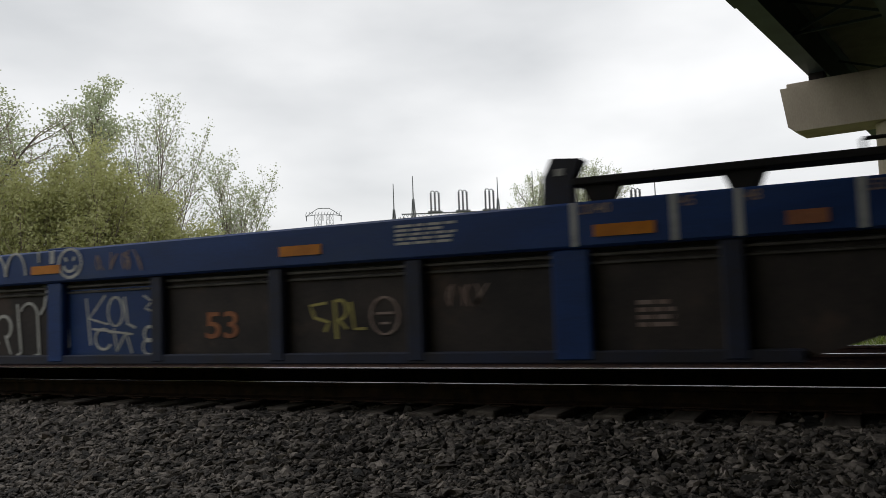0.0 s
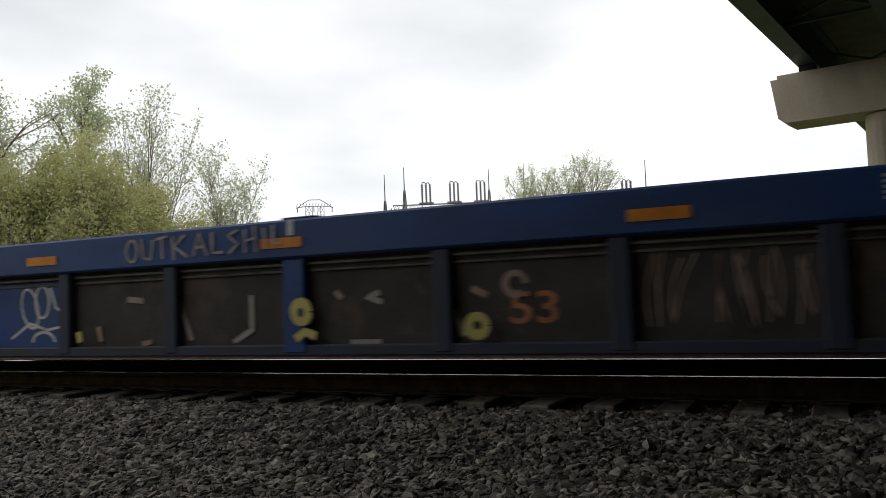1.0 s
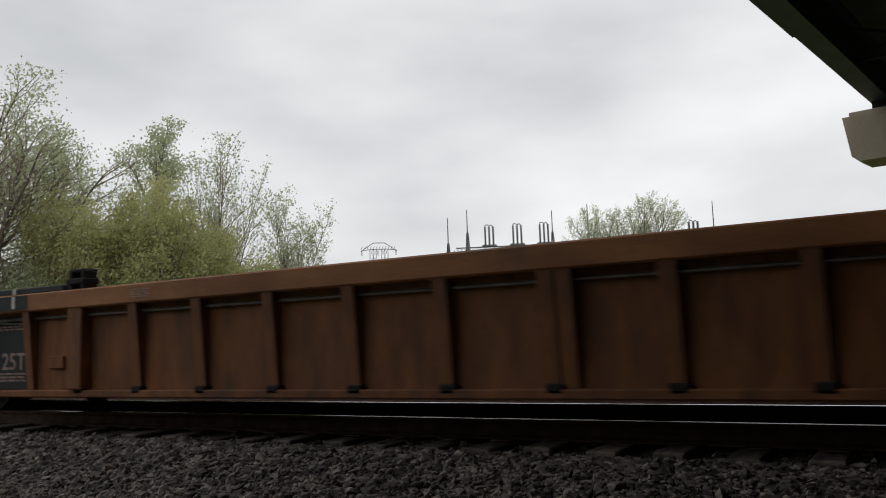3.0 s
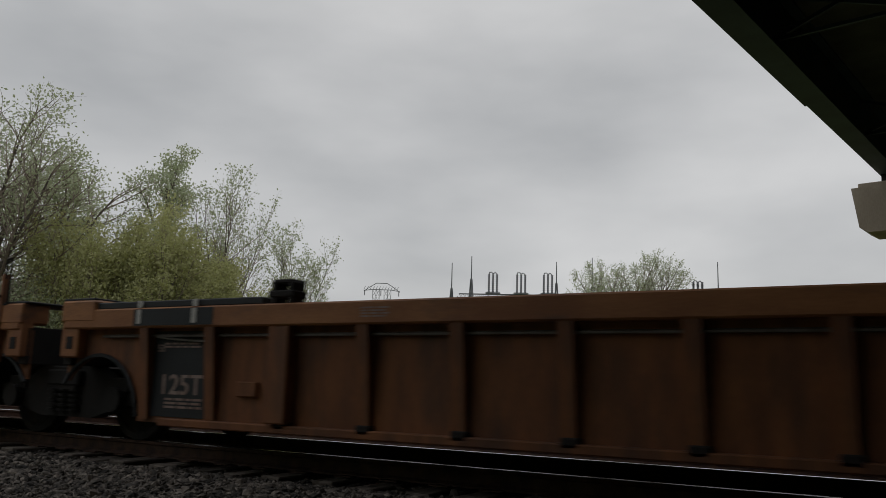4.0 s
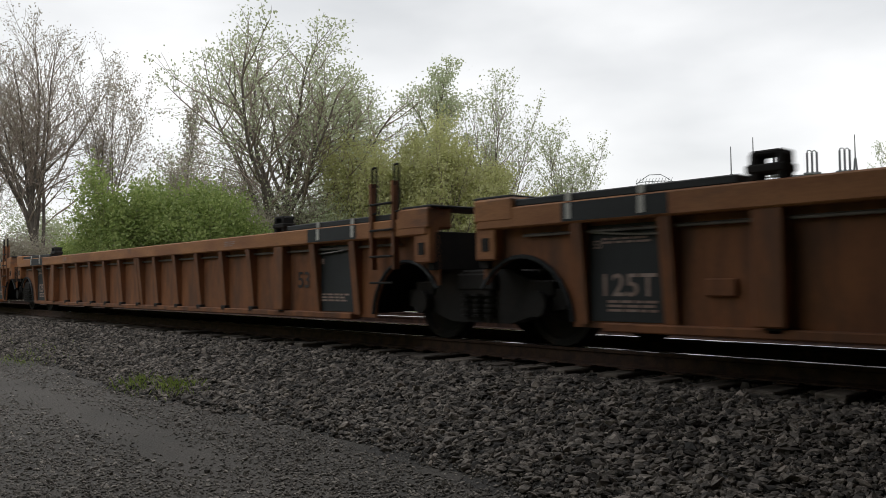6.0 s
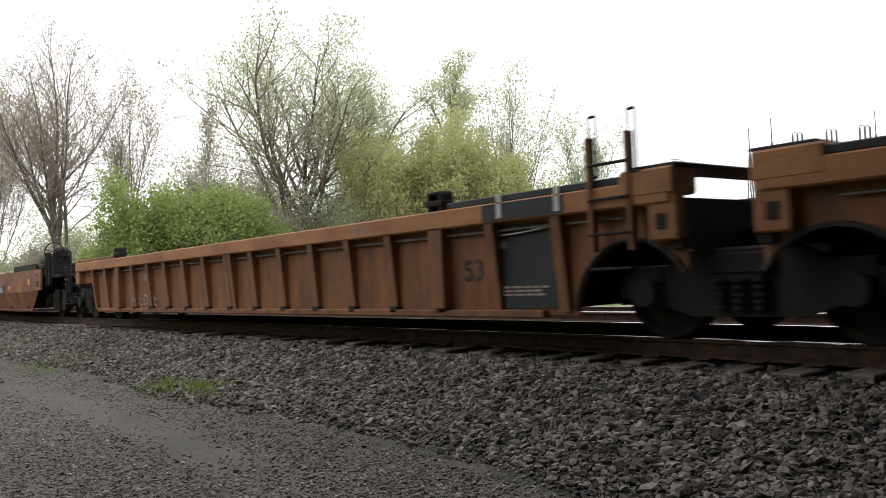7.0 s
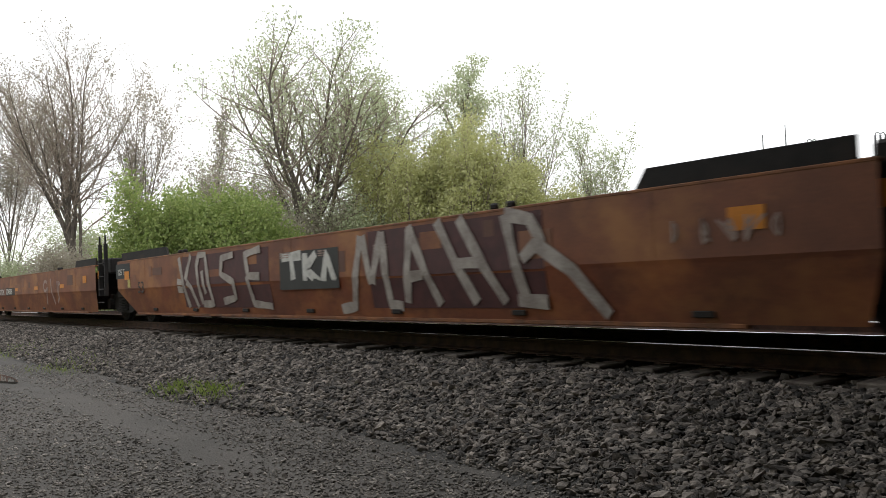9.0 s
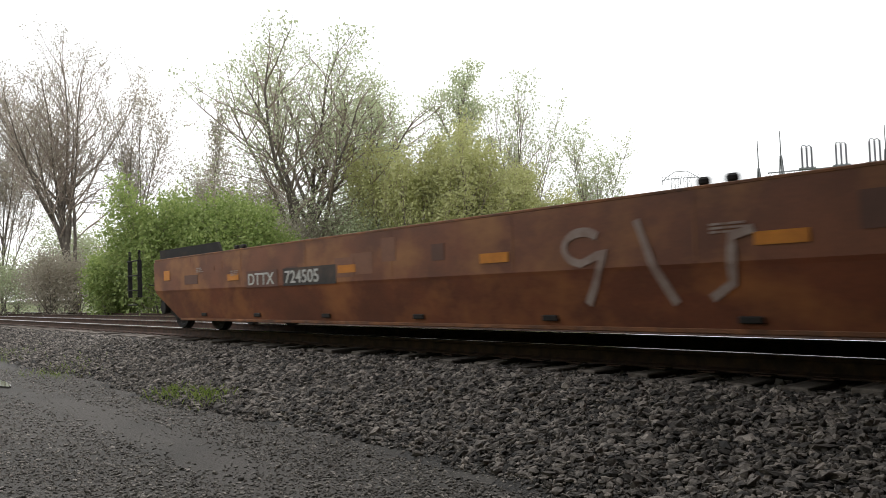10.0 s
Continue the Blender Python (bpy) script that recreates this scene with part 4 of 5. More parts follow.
class Tree:
    """Collects wood as tubes and leaves as small bent faces."""

    def __init__(self, seed):
        self.r = random.Random(seed)
        self.v, self.f, self.m, self.lv, self.lf = [], [], [], [], []

    def limb(self, pts, r0, r1, sides):
        n, base = len(pts), len(self.v)
        for i, p in enumerate(pts):
            d = (pts[min(i + 1, n - 1)] - pts[max(i - 1, 0)]).normalized()
            u = d.orthogonal().normalized()
            w = d.cross(u)
            r = r0 + (r1 - r0) * i / (n - 1)
            for k in range(sides):
                a = 2 * math.pi * k / sides
                self.v.append(tuple(p + (u * math.cos(a) + w * math.sin(a)) * r))
        for i in range(n - 1):
            for k in range(sides):
                q = base + i * sides
                self.f.append((q + k, q + (k + 1) % sides, q + sides + (k + 1) % sides, q + sides + k))
                self.m.append(1 if sides < 6 else 0)

    def leaf(self, p, s):
        r = self.r
        a = Vector((r.gauss(0, 1), r.gauss(0, 1), r.gauss(0, 1))).normalized()
        b = a.orthogonal().normalized()
        q = len(self.lv)
        self.lv += [tuple(p - a * s), tuple(p + b * s * 0.6), tuple(p + a * s), tuple(p - b * s * 0.6)]
        self.lf.append((q, q + 1, q + 2, q + 3))

    def path(self, p, d, length, n, wander, up):
        pts = [p.copy()]
        for i in range(n):
            d = (d + Vector((self.r.gauss(0, wander), self.r.gauss(0, wander), self.r.gauss(0, wander) + up))).normalized()
            p = p + d * (length / n)
            pts.append(p.copy())
        return pts

    def grow(self, p, d, length, radius, level, spec):
        n = spec["seg"][level]
        pts = self.path(p, d, length, n, spec["wander"][level], spec["up"][level])
        last = level == len(spec["kids"])
        self.limb(pts, radius, radius * (0.25 if not last else 0.4), (8, 6, 4, 3)[min(level, 3)])
        if last:
            for i in range(spec["leaves"]):
                k = self.r.uniform(0.15, 1.0) * n
                i0 = min(int(k), n - 1)
                q = pts[i0].lerp(pts[i0 + 1], k - i0)
                self.leaf(q + Vector((self.r.gauss(0, 1), self.r.gauss(0, 1), self.r.gauss(0, 1))) * spec["loose"], spec["leaf"] * self.r.uniform(0.6, 1.3))
            return
        kids = spec["kids"][level]
        start = spec["start"][level]
        for i in range(kids):
            f = start + (1 - start) * (i + self.r.uniform(0.1, 0.9)) / kids
            k = min(f, 0.995) * n
            i0 = min(int(k), n - 1)
            q = pts[i0].lerp(pts[i0 + 1], k - i0)
            ax = (pts[i0 + 1] - pts[i0]).normalized()
            side = ax.orthogonal().normalized()
            side.rotate(Matrix.Rotation(2.4 * i + self.r.uniform(-0.5, 0.5) if level < 2 else self.r.uniform(0, 2 * math.pi), 3, ax))
            ang = radians(self.r.uniform(*spec["angle"][level]))
            nd = (ax * math.cos(ang) + side * math.sin(ang)).normalized()
            rel = spec["ratio"][level] * (1.15 - spec["fall"][level] * (f - start) / (1 - start)) * self.r.uniform(0.75, 1.2)
            self.grow(q, nd, length * rel, radius * 0.5 * (1.1 - 0.5 * f), level + 1, spec)
        # the leader ends in a twig
        self.grow(pts[-1], (pts[-1] - pts[-2]).normalized(), length * spec["ratio"][level] * 0.45, radius * 0.25, level + 1, spec)

    def make(self, name, at, leafmat, label, category, group, height, width):
        t = thing(name, label, category, group, at=at)
        a = np.array(self.lv)
        kz = height / np.percentile(a[:, 2], 99.7)
        kx = width / np.mean([np.percentile(a[:, i], 98) - np.percentile(a[:, i], 2) for i in (0, 1)])
        self.v = (np.array(self.v) * (kx, kx, kz)).tolist()
        a = a.reshape(-1, 4, 3)
        c = a.mean(1, keepdims=True)
        self.lv = (a - c + c * (kx, kx, kz)).reshape(-1, 3).tolist()
        for nm, v, f, m in (("trunk", self.v, self.f, BARK), ("crown", self.lv, self.lf, leafmat)):
            me = bpy.data.meshes.new(nm)
            me.from_pydata(v, [], f)
            me.materials.append(m)
            if nm == "trunk":
                me.materials.append(TWIG)
                me.polygons.foreach_set("material_index", self.m)
            o = new(nm, me)
            o.parent = t
        return t


# ---- the train: where each body stands at the start, and its overhangs ----
SPEED = 20.3
# seconds, metres by which the train is ahead of an even pace
PACE = [(0.0, 0), (0.5, 0), (1.0, 0.0), (1.5, 0), (2.0, -0.65), (2.5, -1.08), (3.0, -1.05), (4.5, -1.03), (5.0, -1.15), (5.5, -1.54), (7.0, -1.1), (7.5, -1.1), (8.0, -1.3), (8.5, -1.35), (9.0, -1.1), (9.5, -1.1), (10.0, -1.1)]
UNITS = []


def add_unit(made):
    u, h, c = made
    UNITS.append((u, c if c > -50 else c + 1.1))
    return u, h


def tag(u, x0, x1, z0, z1, mat, y, seed, letters, width=0.03, lean=0.0):
    """Sprayed scrawl: tall looping strokes that spell nothing."""
    rnd = random.Random(seed)
    w = (x1 - x0) / letters
    for k in range(letters):
        x = x0 + k * w
        pts = []
        n = rnd.choice((3, 4, 4, 5))
        for i in range(n):
            pts.append((x + w * rnd.uniform(0.05, 0.95) + (lean * (i % 2)), (z0 if i % 2 else z1) + (z1 - z0) * rnd.uniform(-0.08, 0.12) * (1 if i % 2 else -1)))
        smooth = []
        for a, b in zip(pts, pts[1:]):
            bend = rnd.uniform(-0.25, 0.25) * w
            for q in range(5):
                f = q / 5
                smooth.append((a[0] + (b[0] - a[0]) * f + bend * math.sin(math.pi * f), a[1] + (b[1] - a[1]) * f))
        smooth.append(pts[-1])
        piece(u, [smooth], width, mat, y)
        y -= 0.0008


def piece(u, lines, width, mat, y, low=None, split=0.78):
    """Large sprayed strokes along polylines in x and z, each stroke a part; below split in the paint low."""
    def fold(z):
        """Paint on a folded side follows its lower sheet, which leans in."""
        return 0.0 if y > SIDE - 0.003 or z > 0.75 else 0.01 * min(1.0, (0.75 - z) / 0.03) + max(0.0, 0.72 - z) / 6.0

    for line in lines:
        for m, keep in ((mat, lambda z: low is None or z >= split), (low, lambda z: low is not None and z < split)):
            if m is None:
                continue
            dense = []
            for p, q in zip(line, line[1:]):
                n = max(2, int(math.hypot(q[0] - p[0], q[1] - p[1]) / 0.07))
                dense += [(p[0] + (q[0] - p[0]) * i / n, p[1] + (q[1] - p[1]) * i / n) for i in range(n)]
            dense.append(line[-1])
            runs, cur = [], []
            for p in dense:
                if keep(p[1]):
                    cur.append(p)
                elif cur:
                    runs.append(cur)
                    cur = []
            runs.append(cur)
            for run in runs:
                if len(run) < 2:
                    continue
                bm = bmesh.new()
                vs = []
                for i, p in enumerate(run):
                    a, b = run[max(i - 1, 0)], run[min(i + 1, len(run) - 1)]
                    d = Vector((b[0] - a[0], b[1] - a[1])).normalized()
                    w = width * (0.5 + 0.06 * math.sin(7 * p[0] + 11 * p[1]))
                    vs.append([bm.verts.new((p[0] + k * -d.y * w, y + fold(p[1] + k * d.x * w), p[1] + k * d.x * w)) for k in (1, -1)])
                for c, e in zip(vs, vs[1:]):
                    bm.faces.new((c[0], c[1], e[1], e[0]))
                r = bmesh.ops.extrude_face_region(bm, geom=bm.faces[:])
                bmesh.ops.translate(bm, vec=(0, -0.003, 0), verts=[v for v in r["geom"] if isinstance(v, bmesh.types.BMVert)])
                part("graffiti_stroke", bm, m, u)
        y -= 0.0012


def oval(cx, cz, rx, rz, a0=0, a1=360, lean=0.0):
    n = 14
    pts = []
    for i in range(n + 1):
        a = radians(a0 + (a1 - a0) * i / n)
        z = cz + rz * math.sin(a)
        pts.append((cx + rx * math.cos(a) + lean * (z - cz), z))
    return pts


BLUE_LABEL = "faded blue articulated container well wagon with a grimy side, rolling"
RIB_LABEL = "rust-brown ribbed container well wagon, empty, rolling on the near track"
SMOOTH_LABEL = "rust-red smooth-sided container well wagon with graffiti, rolling on the near track"

b1, bh = add_unit(blue_unit("well_car", -15.3, 1.3, (0.35, 0.35), BLUE_LABEL, 1))
b2, _ = add_unit(blue_unit("well_car", -32.6, -16.0, (0.35, 0.35), BLUE_LABEL, 5))
b3, _ = add_unit(blue_unit("well_car", -49.9, -33.3, (0.75, 0.35), BLUE_LABEL, 9))
SHEET = SIDE + 0.108
for u, letter in ((b1, "B"), (b2, "C"), (b3, "A")):
    lettering(letter, -bh + 2.87, SIDE + 0.012, 0.7, 0.2, u, WHITE, "unit_letter")
    lettering("7351", -bh + 4.48, SHEET, 0.46, 0.3, u, WHITE, "wagon_number", 1.05)
    lettering("SFLC", -bh + 3.5, SHEET, 0.46, 0.3, u, WHITE if u is b3 else FADED, "owner_mark", 0.95)
tag(b1, 4.25, 4.65, 0.66, 0.82, FADED, SHEET, 14, 3, 0.014)
tag(b1, 0.62, 1.24, 1.1, 1.28, FADED, SIDE - 0.004, 15, 4, 0.012)
part("graffiti", boxm(-7.3, -6.7, SIDE - 0.005, SIDE, 1.08, 1.3), material("bright_teal_spray_paint", (0.03, 0.34, 0.36), (0.02, 0.12, 0.2), 0.6, scale=9), b1)
part("graffiti", boxm(-6.6, -6.2, SIDE - 0.005, SIDE, 1.1, 1.3), material("dull_red_spray_paint", (0.3, 0.05, 0.03), (0.2, 0.035, 0.025), 0.7), b1)
piece(b2, [oval(-1.78, 1.19, 0.07, 0.1), [(-1.66, 1.3), (-1.64, 1.12), (-1.54, 1.1), (-1.52, 1.28)], [(-1.48, 1.28), (-1.34, 1.3)], [(-1.41, 1.3), (-1.4, 1.1)], [(-1.28, 1.3), (-1.26, 1.08)], [(-1.14, 1.3), (-1.26, 1.2), (-1.1, 1.1)],
           [(-1.04, 1.1), (-0.97, 1.3), (-0.88, 1.1)], [(-1.0, 1.18), (-0.92, 1.18)], [(-0.82, 1.3), (-0.82, 1.12), (-0.7, 1.12)], [(-0.54, 1.3), (-0.64, 1.26), (-0.54, 1.18), (-0.64, 1.1)], [(-0.46, 1.3), (-0.46, 1.1)], [(-0.46, 1.2), (-0.36, 1.22)], [(-0.36, 1.32), (-0.34, 1.1)],
           [(-0.26, 1.3), (-0.24, 1.12)], [(-0.16, 1.32), (-0.16, 1.16), (-0.08, 1.16)]], 0.024, SILVER, SIDE - 0.004)
tag(b2, 2.85, 4.0, 0.4, 0.9, FADED, SHEET, 23, 6, 0.012)

for k, u in enumerate((b1, b2, b3)):
    if k == 2:
        bars(u, -2.45, SHEET, 0.52, 0.95, 2, 0.06, FADED, seed=40)
        bars(u, -2.3, SHEET, 0.82, 0.8, 2, 0.03, FADED, seed=41)
        bars(u, -3.1, SHEET, 0.8, 0.5, 2, 0.025, FADED, seed=42)
    bars(u, 5.75, SHEET, 0.62, 0.25, 4, 0.03, FADED, seed=44 + k)

part("platform", boxm(-bh - 1.3, -bh, -1.3, 1.3, 1.06, 1.12, 0.01), DARK, b3, "dark rear platform")
for dx, top in ((1.28, 1.74), (0.8, 1.74), (0.4, 1.5)):
    part("handrail_post", boxm(-bh - dx - 0.028, -bh - dx + 0.028, SIDE - 0.02, SIDE + 0.05, 0.9, top), DARK, b3)
grab(b3, [(-bh - 1.2, SIDE, 1.68), (-bh - 1.3, SIDE, 1.68), (-bh - 1.3, SIDE, 1.2), (-bh - 1.2, SIDE, 1.2)], name="grab_loop")
part("guide_beam", boxm(-bh - 0.62, -bh, SIDE + 0.02, SIDE + 0.16, 1.3, 1.355, 0.008), DARK, b3)
part("end_box", boxm(-bh + 0.3, -bh + 0.85, SIDE + 0.03, SIDE + 0.6, 1.36, 1.6, 0.03), BLUE, b3, "blue end box")

r_units = []
for grp, spans in (("ribbed well cars, leading set", ((-71.7, -54.8), (-89.2, -72.3), (-106.8, -89.9))), ("ribbed well cars, following set", ((-127.2, -110.3), (-145.2, -127.9), (-162.8, -145.85)))):
    for i, (a, b) in enumerate(spans):
        ends = (0.32 if i < 2 else 0.9, 2.1 if i == 0 else 0.32)
        u, h = add_unit(rib_unit("ribbed_well_car", a, b, ends, RIB_LABEL, (1 if i < 2 else 0) + (2 if i > 0 else 0), grp))
        r_units.append((u, h))
        if i == 0:
            # brake platform over the leading truck
            part("platform", boxm(h, h + 1.75, -1.35, 1.35, 1.08, 1.16, 0.01), DARK, u, "dark brake platform")
            part("platform_box", boxm(h + 0.35, h + 1.15, -1.4, -0.5, 0.85, 1.08, 0.02), RUST, u)
            part("brake_stand", boxm(h + 1.55, h + 1.72, -1.38, -0.95, 1.0, 1.56, 0.03), DARK, u)
            part("brake_gear_box", boxm(h + 1.66, h + 1.84, -1.38, -1.0, 1.34, 1.62, 0.05), DARK, u)
            handwheel(u, h + 1.93, -1.38, 1.48, 0.235)
            grab(u, [(h + 0.3, SIDE + 0.05, 1.1), (h + 0.3, SIDE + 0.05, 1.42), (h + 0.42, SIDE + 0.05, 1.42), (h + 0.42, SIDE + 0.05, 1.1)])
            grab(u, [(h + 1.1, SIDE + 0.05, 1.1), (h + 1.1, SIDE + 0.05, 1.4), (h + 1.22, SIDE + 0.05, 1.4), (h + 1.22, SIDE + 0.05, 1.1)])
            cu = [Vector((h + 0.1 + 0.5 * k / 10, SIDE + 0.12, 1.1 + 0.17 * math.sin(math.pi * k / 10) ** 0.6)) for k in range(11)]
            hose = Tree(1)
            hose.limb(cu, 0.022, 0.022, 8)
            bm = bmesh.new()
            vs = [bm.verts.new(p) for p in hose.v]
            for q in hose.f:
                bm.faces.new([vs[i] for i in q])
            part("brake_hose", bm, STEEL, u)
        if i == 2:
            ladder(u, -h - 0.75, 0.35, 1.05, 0.3)
            part("platform", boxm(-h - 0.8, -h, -1.3, 1.3, 1.02, 1.1, 0.01), DARK, u)
u, h = r_units[5]
lettering("DTTX", -4.75, SIDE + 0.13, 0.84, 0.2, u, FADED, "owner_mark")
lettering("786640", -4.12, SIDE + 0.13, 0.84, 0.2, u, FADED, "wagon_number")
r6 = u

s1, sh1 = add_unit(smooth_unit("smooth_well_car", -183.2, -166.5, (0.4, 2.1), SMOOTH_LABEL, "smooth well cars"))
s2, sh2 = add_unit(smooth_unit("smooth_well_car", -201.1, -185.0, (0.4, 0.4), SMOOTH_LABEL, "smooth well cars"))
s3, sh3 = add_unit(smooth_unit("smooth_well_car", -218.7, -202.8, (0.9, 0.4), SMOOTH_LABEL, "smooth well cars"))
FACE = SIDE - 0.006
for u, x in ((s1, -173.2 + 174.85), (s3, -214.6 + 210.75)):
    part("number_patch", boxm(x + 1.15, x + 2.6, FACE, FACE + 0.003, 0.74, 0.99), GRIME, u)
    lettering("DTTX", x, FACE - 0.002, 0.78, 0.25, u, WHITE, "owner_mark", 1.3)
    part("owner_patch", boxm(x - 0.04, x + 0.98, FACE, FACE + 0.003, 0.74, 0.99), PATCH_DARK, u)
    lettering("724505", x + 1.2, FACE - 0.002, 0.78, 0.25, u, WHITE, "wagon_number", 1.3)
for u, h in ((s1, sh1), (s2, sh2)):
    part("load_plate", boxm(-h - 0.1, -h + 0.85, SIDE - 0.002, SIDE + 0.002, 0.98, 1.3), PLATE, u, "black load limit plate")
    lettering("125 T", -h + 0.02, SIDE - 0.005, 1.06, 0.18, u, WHITE, "load_lettering", 1.1)
    lettering("53", -h + 1.35, FACE, 0.66, 0.33, u, GRIME, "capacity_number", 1.2)
    part("white_patch", boxm(-h + 0.7, -h + 0.85, FACE, FACE + 0.004, 0.78, 0.95), YELLOW, u)
# first body: a large pale piece in teal and silver, and low deck plates on its top edge
piece(r6, [[(-4.84, 0.34), (-4.8, 0.56), (-4.7, 0.42), (-4.6, 0.56), (-4.54, 0.36)], [(-4.4, 0.56), (-4.5, 0.46), (-4.38, 0.36)], [(-4.5, 0.47), (-4.4, 0.47)], [(-4.3, 0.56), (-4.28, 0.36), (-4.18, 0.36)],
           [(-4.05, 0.56), (-4.08, 0.36), (-3.9, 0.38), (-3.86, 0.52), (-4.05, 0.56)], [(-3.78, 0.54), (-3.76, 0.38), (-3.64, 0.36)], [(-3.6, 0.5), (-3.56, 0.36)], [(-3.5, 0.56), (-3.48, 0.36), (-3.36, 0.34)], [(-3.52, 0.48), (-3.38, 0.48)]], 0.035, SILVER, SIDE + 0.13)
piece(s1, [[(-2.75, 1.12), (-2.15, 1.22)], [(-2.5, 1.16), (-2.35, 0.7), (-2.0, 0.34), (-1.75, 0.34)],
           [(-1.45, 1.2), (-1.95, 1.14), (-1.9, 0.52), (-1.4, 0.5)], [(-1.9, 0.86), (-1.55, 0.88)],
           [(-1.15, 1.28), (-1.15, 0.42)], [(-0.7, 1.26), (-1.1, 0.84), (-0.62, 0.4)],
           [(-0.2, 1.2), (-0.5, 1.12), (-0.45, 0.86), (-0.15, 0.74), (-0.2, 0.5), (-0.55, 0.42)],
           [(0.08, 1.25), (0.12, 0.38)], [(0.35, 1.25), (0.4, 0.36)], [(0.75, 1.22), (0.42, 0.82), (0.85, 0.4)]], 0.235, SILVER, FACE, TEAL)
piece(s1, [[(-3.55, 1.12), (-3.75, 1.06), (-3.58, 0.92), (-3.76, 0.8)], oval(-3.38, 0.95, 0.1, 0.14, lean=0.2), [(-3.22, 1.1), (-3.2, 0.84), (-3.06, 0.84), (-3.02, 1.12)], oval(-2.86, 0.98, 0.1, 0.13, 20, 300), [(-2.62, 1.1), (-2.74, 1.06), (-2.66, 0.84), (-2.46, 0.82)], [(-2.72, 0.96), (-2.56, 0.98)], [(-3.3, 0.76), (-2.5, 0.77)]], 0.03, FADED, FACE)
for x, w in ((-5.2, 0.72), (-3.75, 1.8), (-1.05, 1.8), (1.65, 1.8), (4.33, 0.65)):
    part("deck_plate", boxm(x, x + w, SIDE - 0.02, SIDE + 0.3, 1.364, 1.43, 0.015), TAN, s1, "dusty tan walkway plate")
piece(b3, [oval(-0.9, 0.56, 0.08, 0.09, 30, 300), oval(-0.88, 0.42, 0.08, 0.09, 120, -90), [(-0.7, 0.32), (-0.7, 0.64), (-0.57, 0.6), (-0.68, 0.48), (-0.55, 0.32)],
           [(-0.48, 0.66), (-0.45, 0.38), (-0.34, 0.38), (-0.32, 0.68)]], 0.085, WHITE, SHEET - 0.004)
# sprayed lines on the blue wagons: a smiling disc, tall looping scrawls, drips and blobs
piece(b1, [oval(0.26, 1.21, 0.16, 0.14), oval(0.26, 1.2, 0.09, 0.07, 190, 350), [(0.19, 1.27), (0.22, 1.23)], [(0.31, 1.23), (0.33, 1.27)],
           oval(-1.12, 1.12, 0.15, 0.22, 180, 0), oval(-0.83, 1.12, 0.14, 0.22, 180, 0), oval(-0.53, 1.12, 0.15, 0.23, 180, 0), [(-0.18, 1.24), (-0.18, 1.35)]], 0.026, WHITE, SIDE - 0.004)
piece(b1, [[(-1.42, 0.92), (-1.4, 0.78), (-1.36, 0.66)], [(-1.2, 0.5), (-1.02, 0.44), (-0.95, 0.44)], oval(-0.88, 0.6, 0.12, 0.12, 150, -60), [(-0.85, 0.52), (-0.76, 0.32)],
           [(-0.66, 0.84), (-0.6, 0.34), (-0.68, 0.3)], oval(-0.48, 0.68, 0.14, 0.16, 150, 20), [(-0.35, 0.74), (-0.32, 0.32), (-0.4, 0.3)],
           [(-0.26, 1.0), (-0.1, 0.98), (-0.06, 0.78), (0.08, 0.66), (0.12, 0.4), (0.0, 0.28), (-0.16, 0.32)], [(-0.2, 0.98), (-0.24, 0.8), (-0.3, 0.72)]], 0.03, WHITE, SHEET)
piece(b1, [[(0.36, 0.86), (0.42, 0.4)], [(0.62, 0.88), (0.4, 0.66), (0.66, 0.6)], oval(0.76, 0.72, 0.1, 0.14), [(0.88, 0.86), (0.92, 0.6), (1.02, 0.56)], [(0.45, 0.56), (0.98, 0.5)],
           oval(0.6, 0.46, 0.11, 0.1, 30, 330), [(0.74, 0.56), (0.78, 0.34), (0.9, 0.52), (0.98, 0.32)], oval(1.2, 0.5, 0.06, 0.07), oval(1.2, 0.38, 0.08, 0.07), [(1.14, 0.86), (1.24, 0.8), (1.16, 0.74), (1.26, 0.7)]], 0.022, WHITE, SHEET - 0.006)
piece(b1, [[(3.18, 0.72), (3.02, 0.7), (3.06, 0.6), (3.2, 0.56), (3.16, 0.48)], [(3.26, 0.74), (3.28, 0.42)], oval(3.31, 0.66, 0.07, 0.08, 120, -90), [(3.3, 0.58), (3.38, 0.5)], [(3.42, 0.72), (3.45, 0.5), (3.56, 0.5)]], 0.026, YELLOW, SHEET)
piece(b1, [oval(3.74, 0.6, 0.13, 0.15), [(3.66, 0.62), (3.82, 0.62)], [(3.7, 0.54), (3.78, 0.54)], [(-1.92, 1.2), (-1.98, 1.14), (-1.9, 1.1), (-1.86, 1.15)], oval(-1.75, 1.17, 0.06, 0.06, 50, 310)], 0.018, FADED, SHEET - 0.006)
piece(b2, [oval(-3.5, 0.62, 0.12, 0.3, lean=0.15), oval(-3.3, 0.7, 0.12, 0.2, lean=-0.2), oval(-3.12, 0.76, 0.1, 0.16), [(-3.58, 0.4), (-3.3, 0.55), (-3.05, 0.48), (-2.8, 0.52)], [(-3.0, 0.9), (-2.92, 0.7), (-2.74, 0.6)], oval(-3.1, 0.36, 0.16, 0.1, 180, 0)], 0.026, WHITE, SHEET - 0.004)
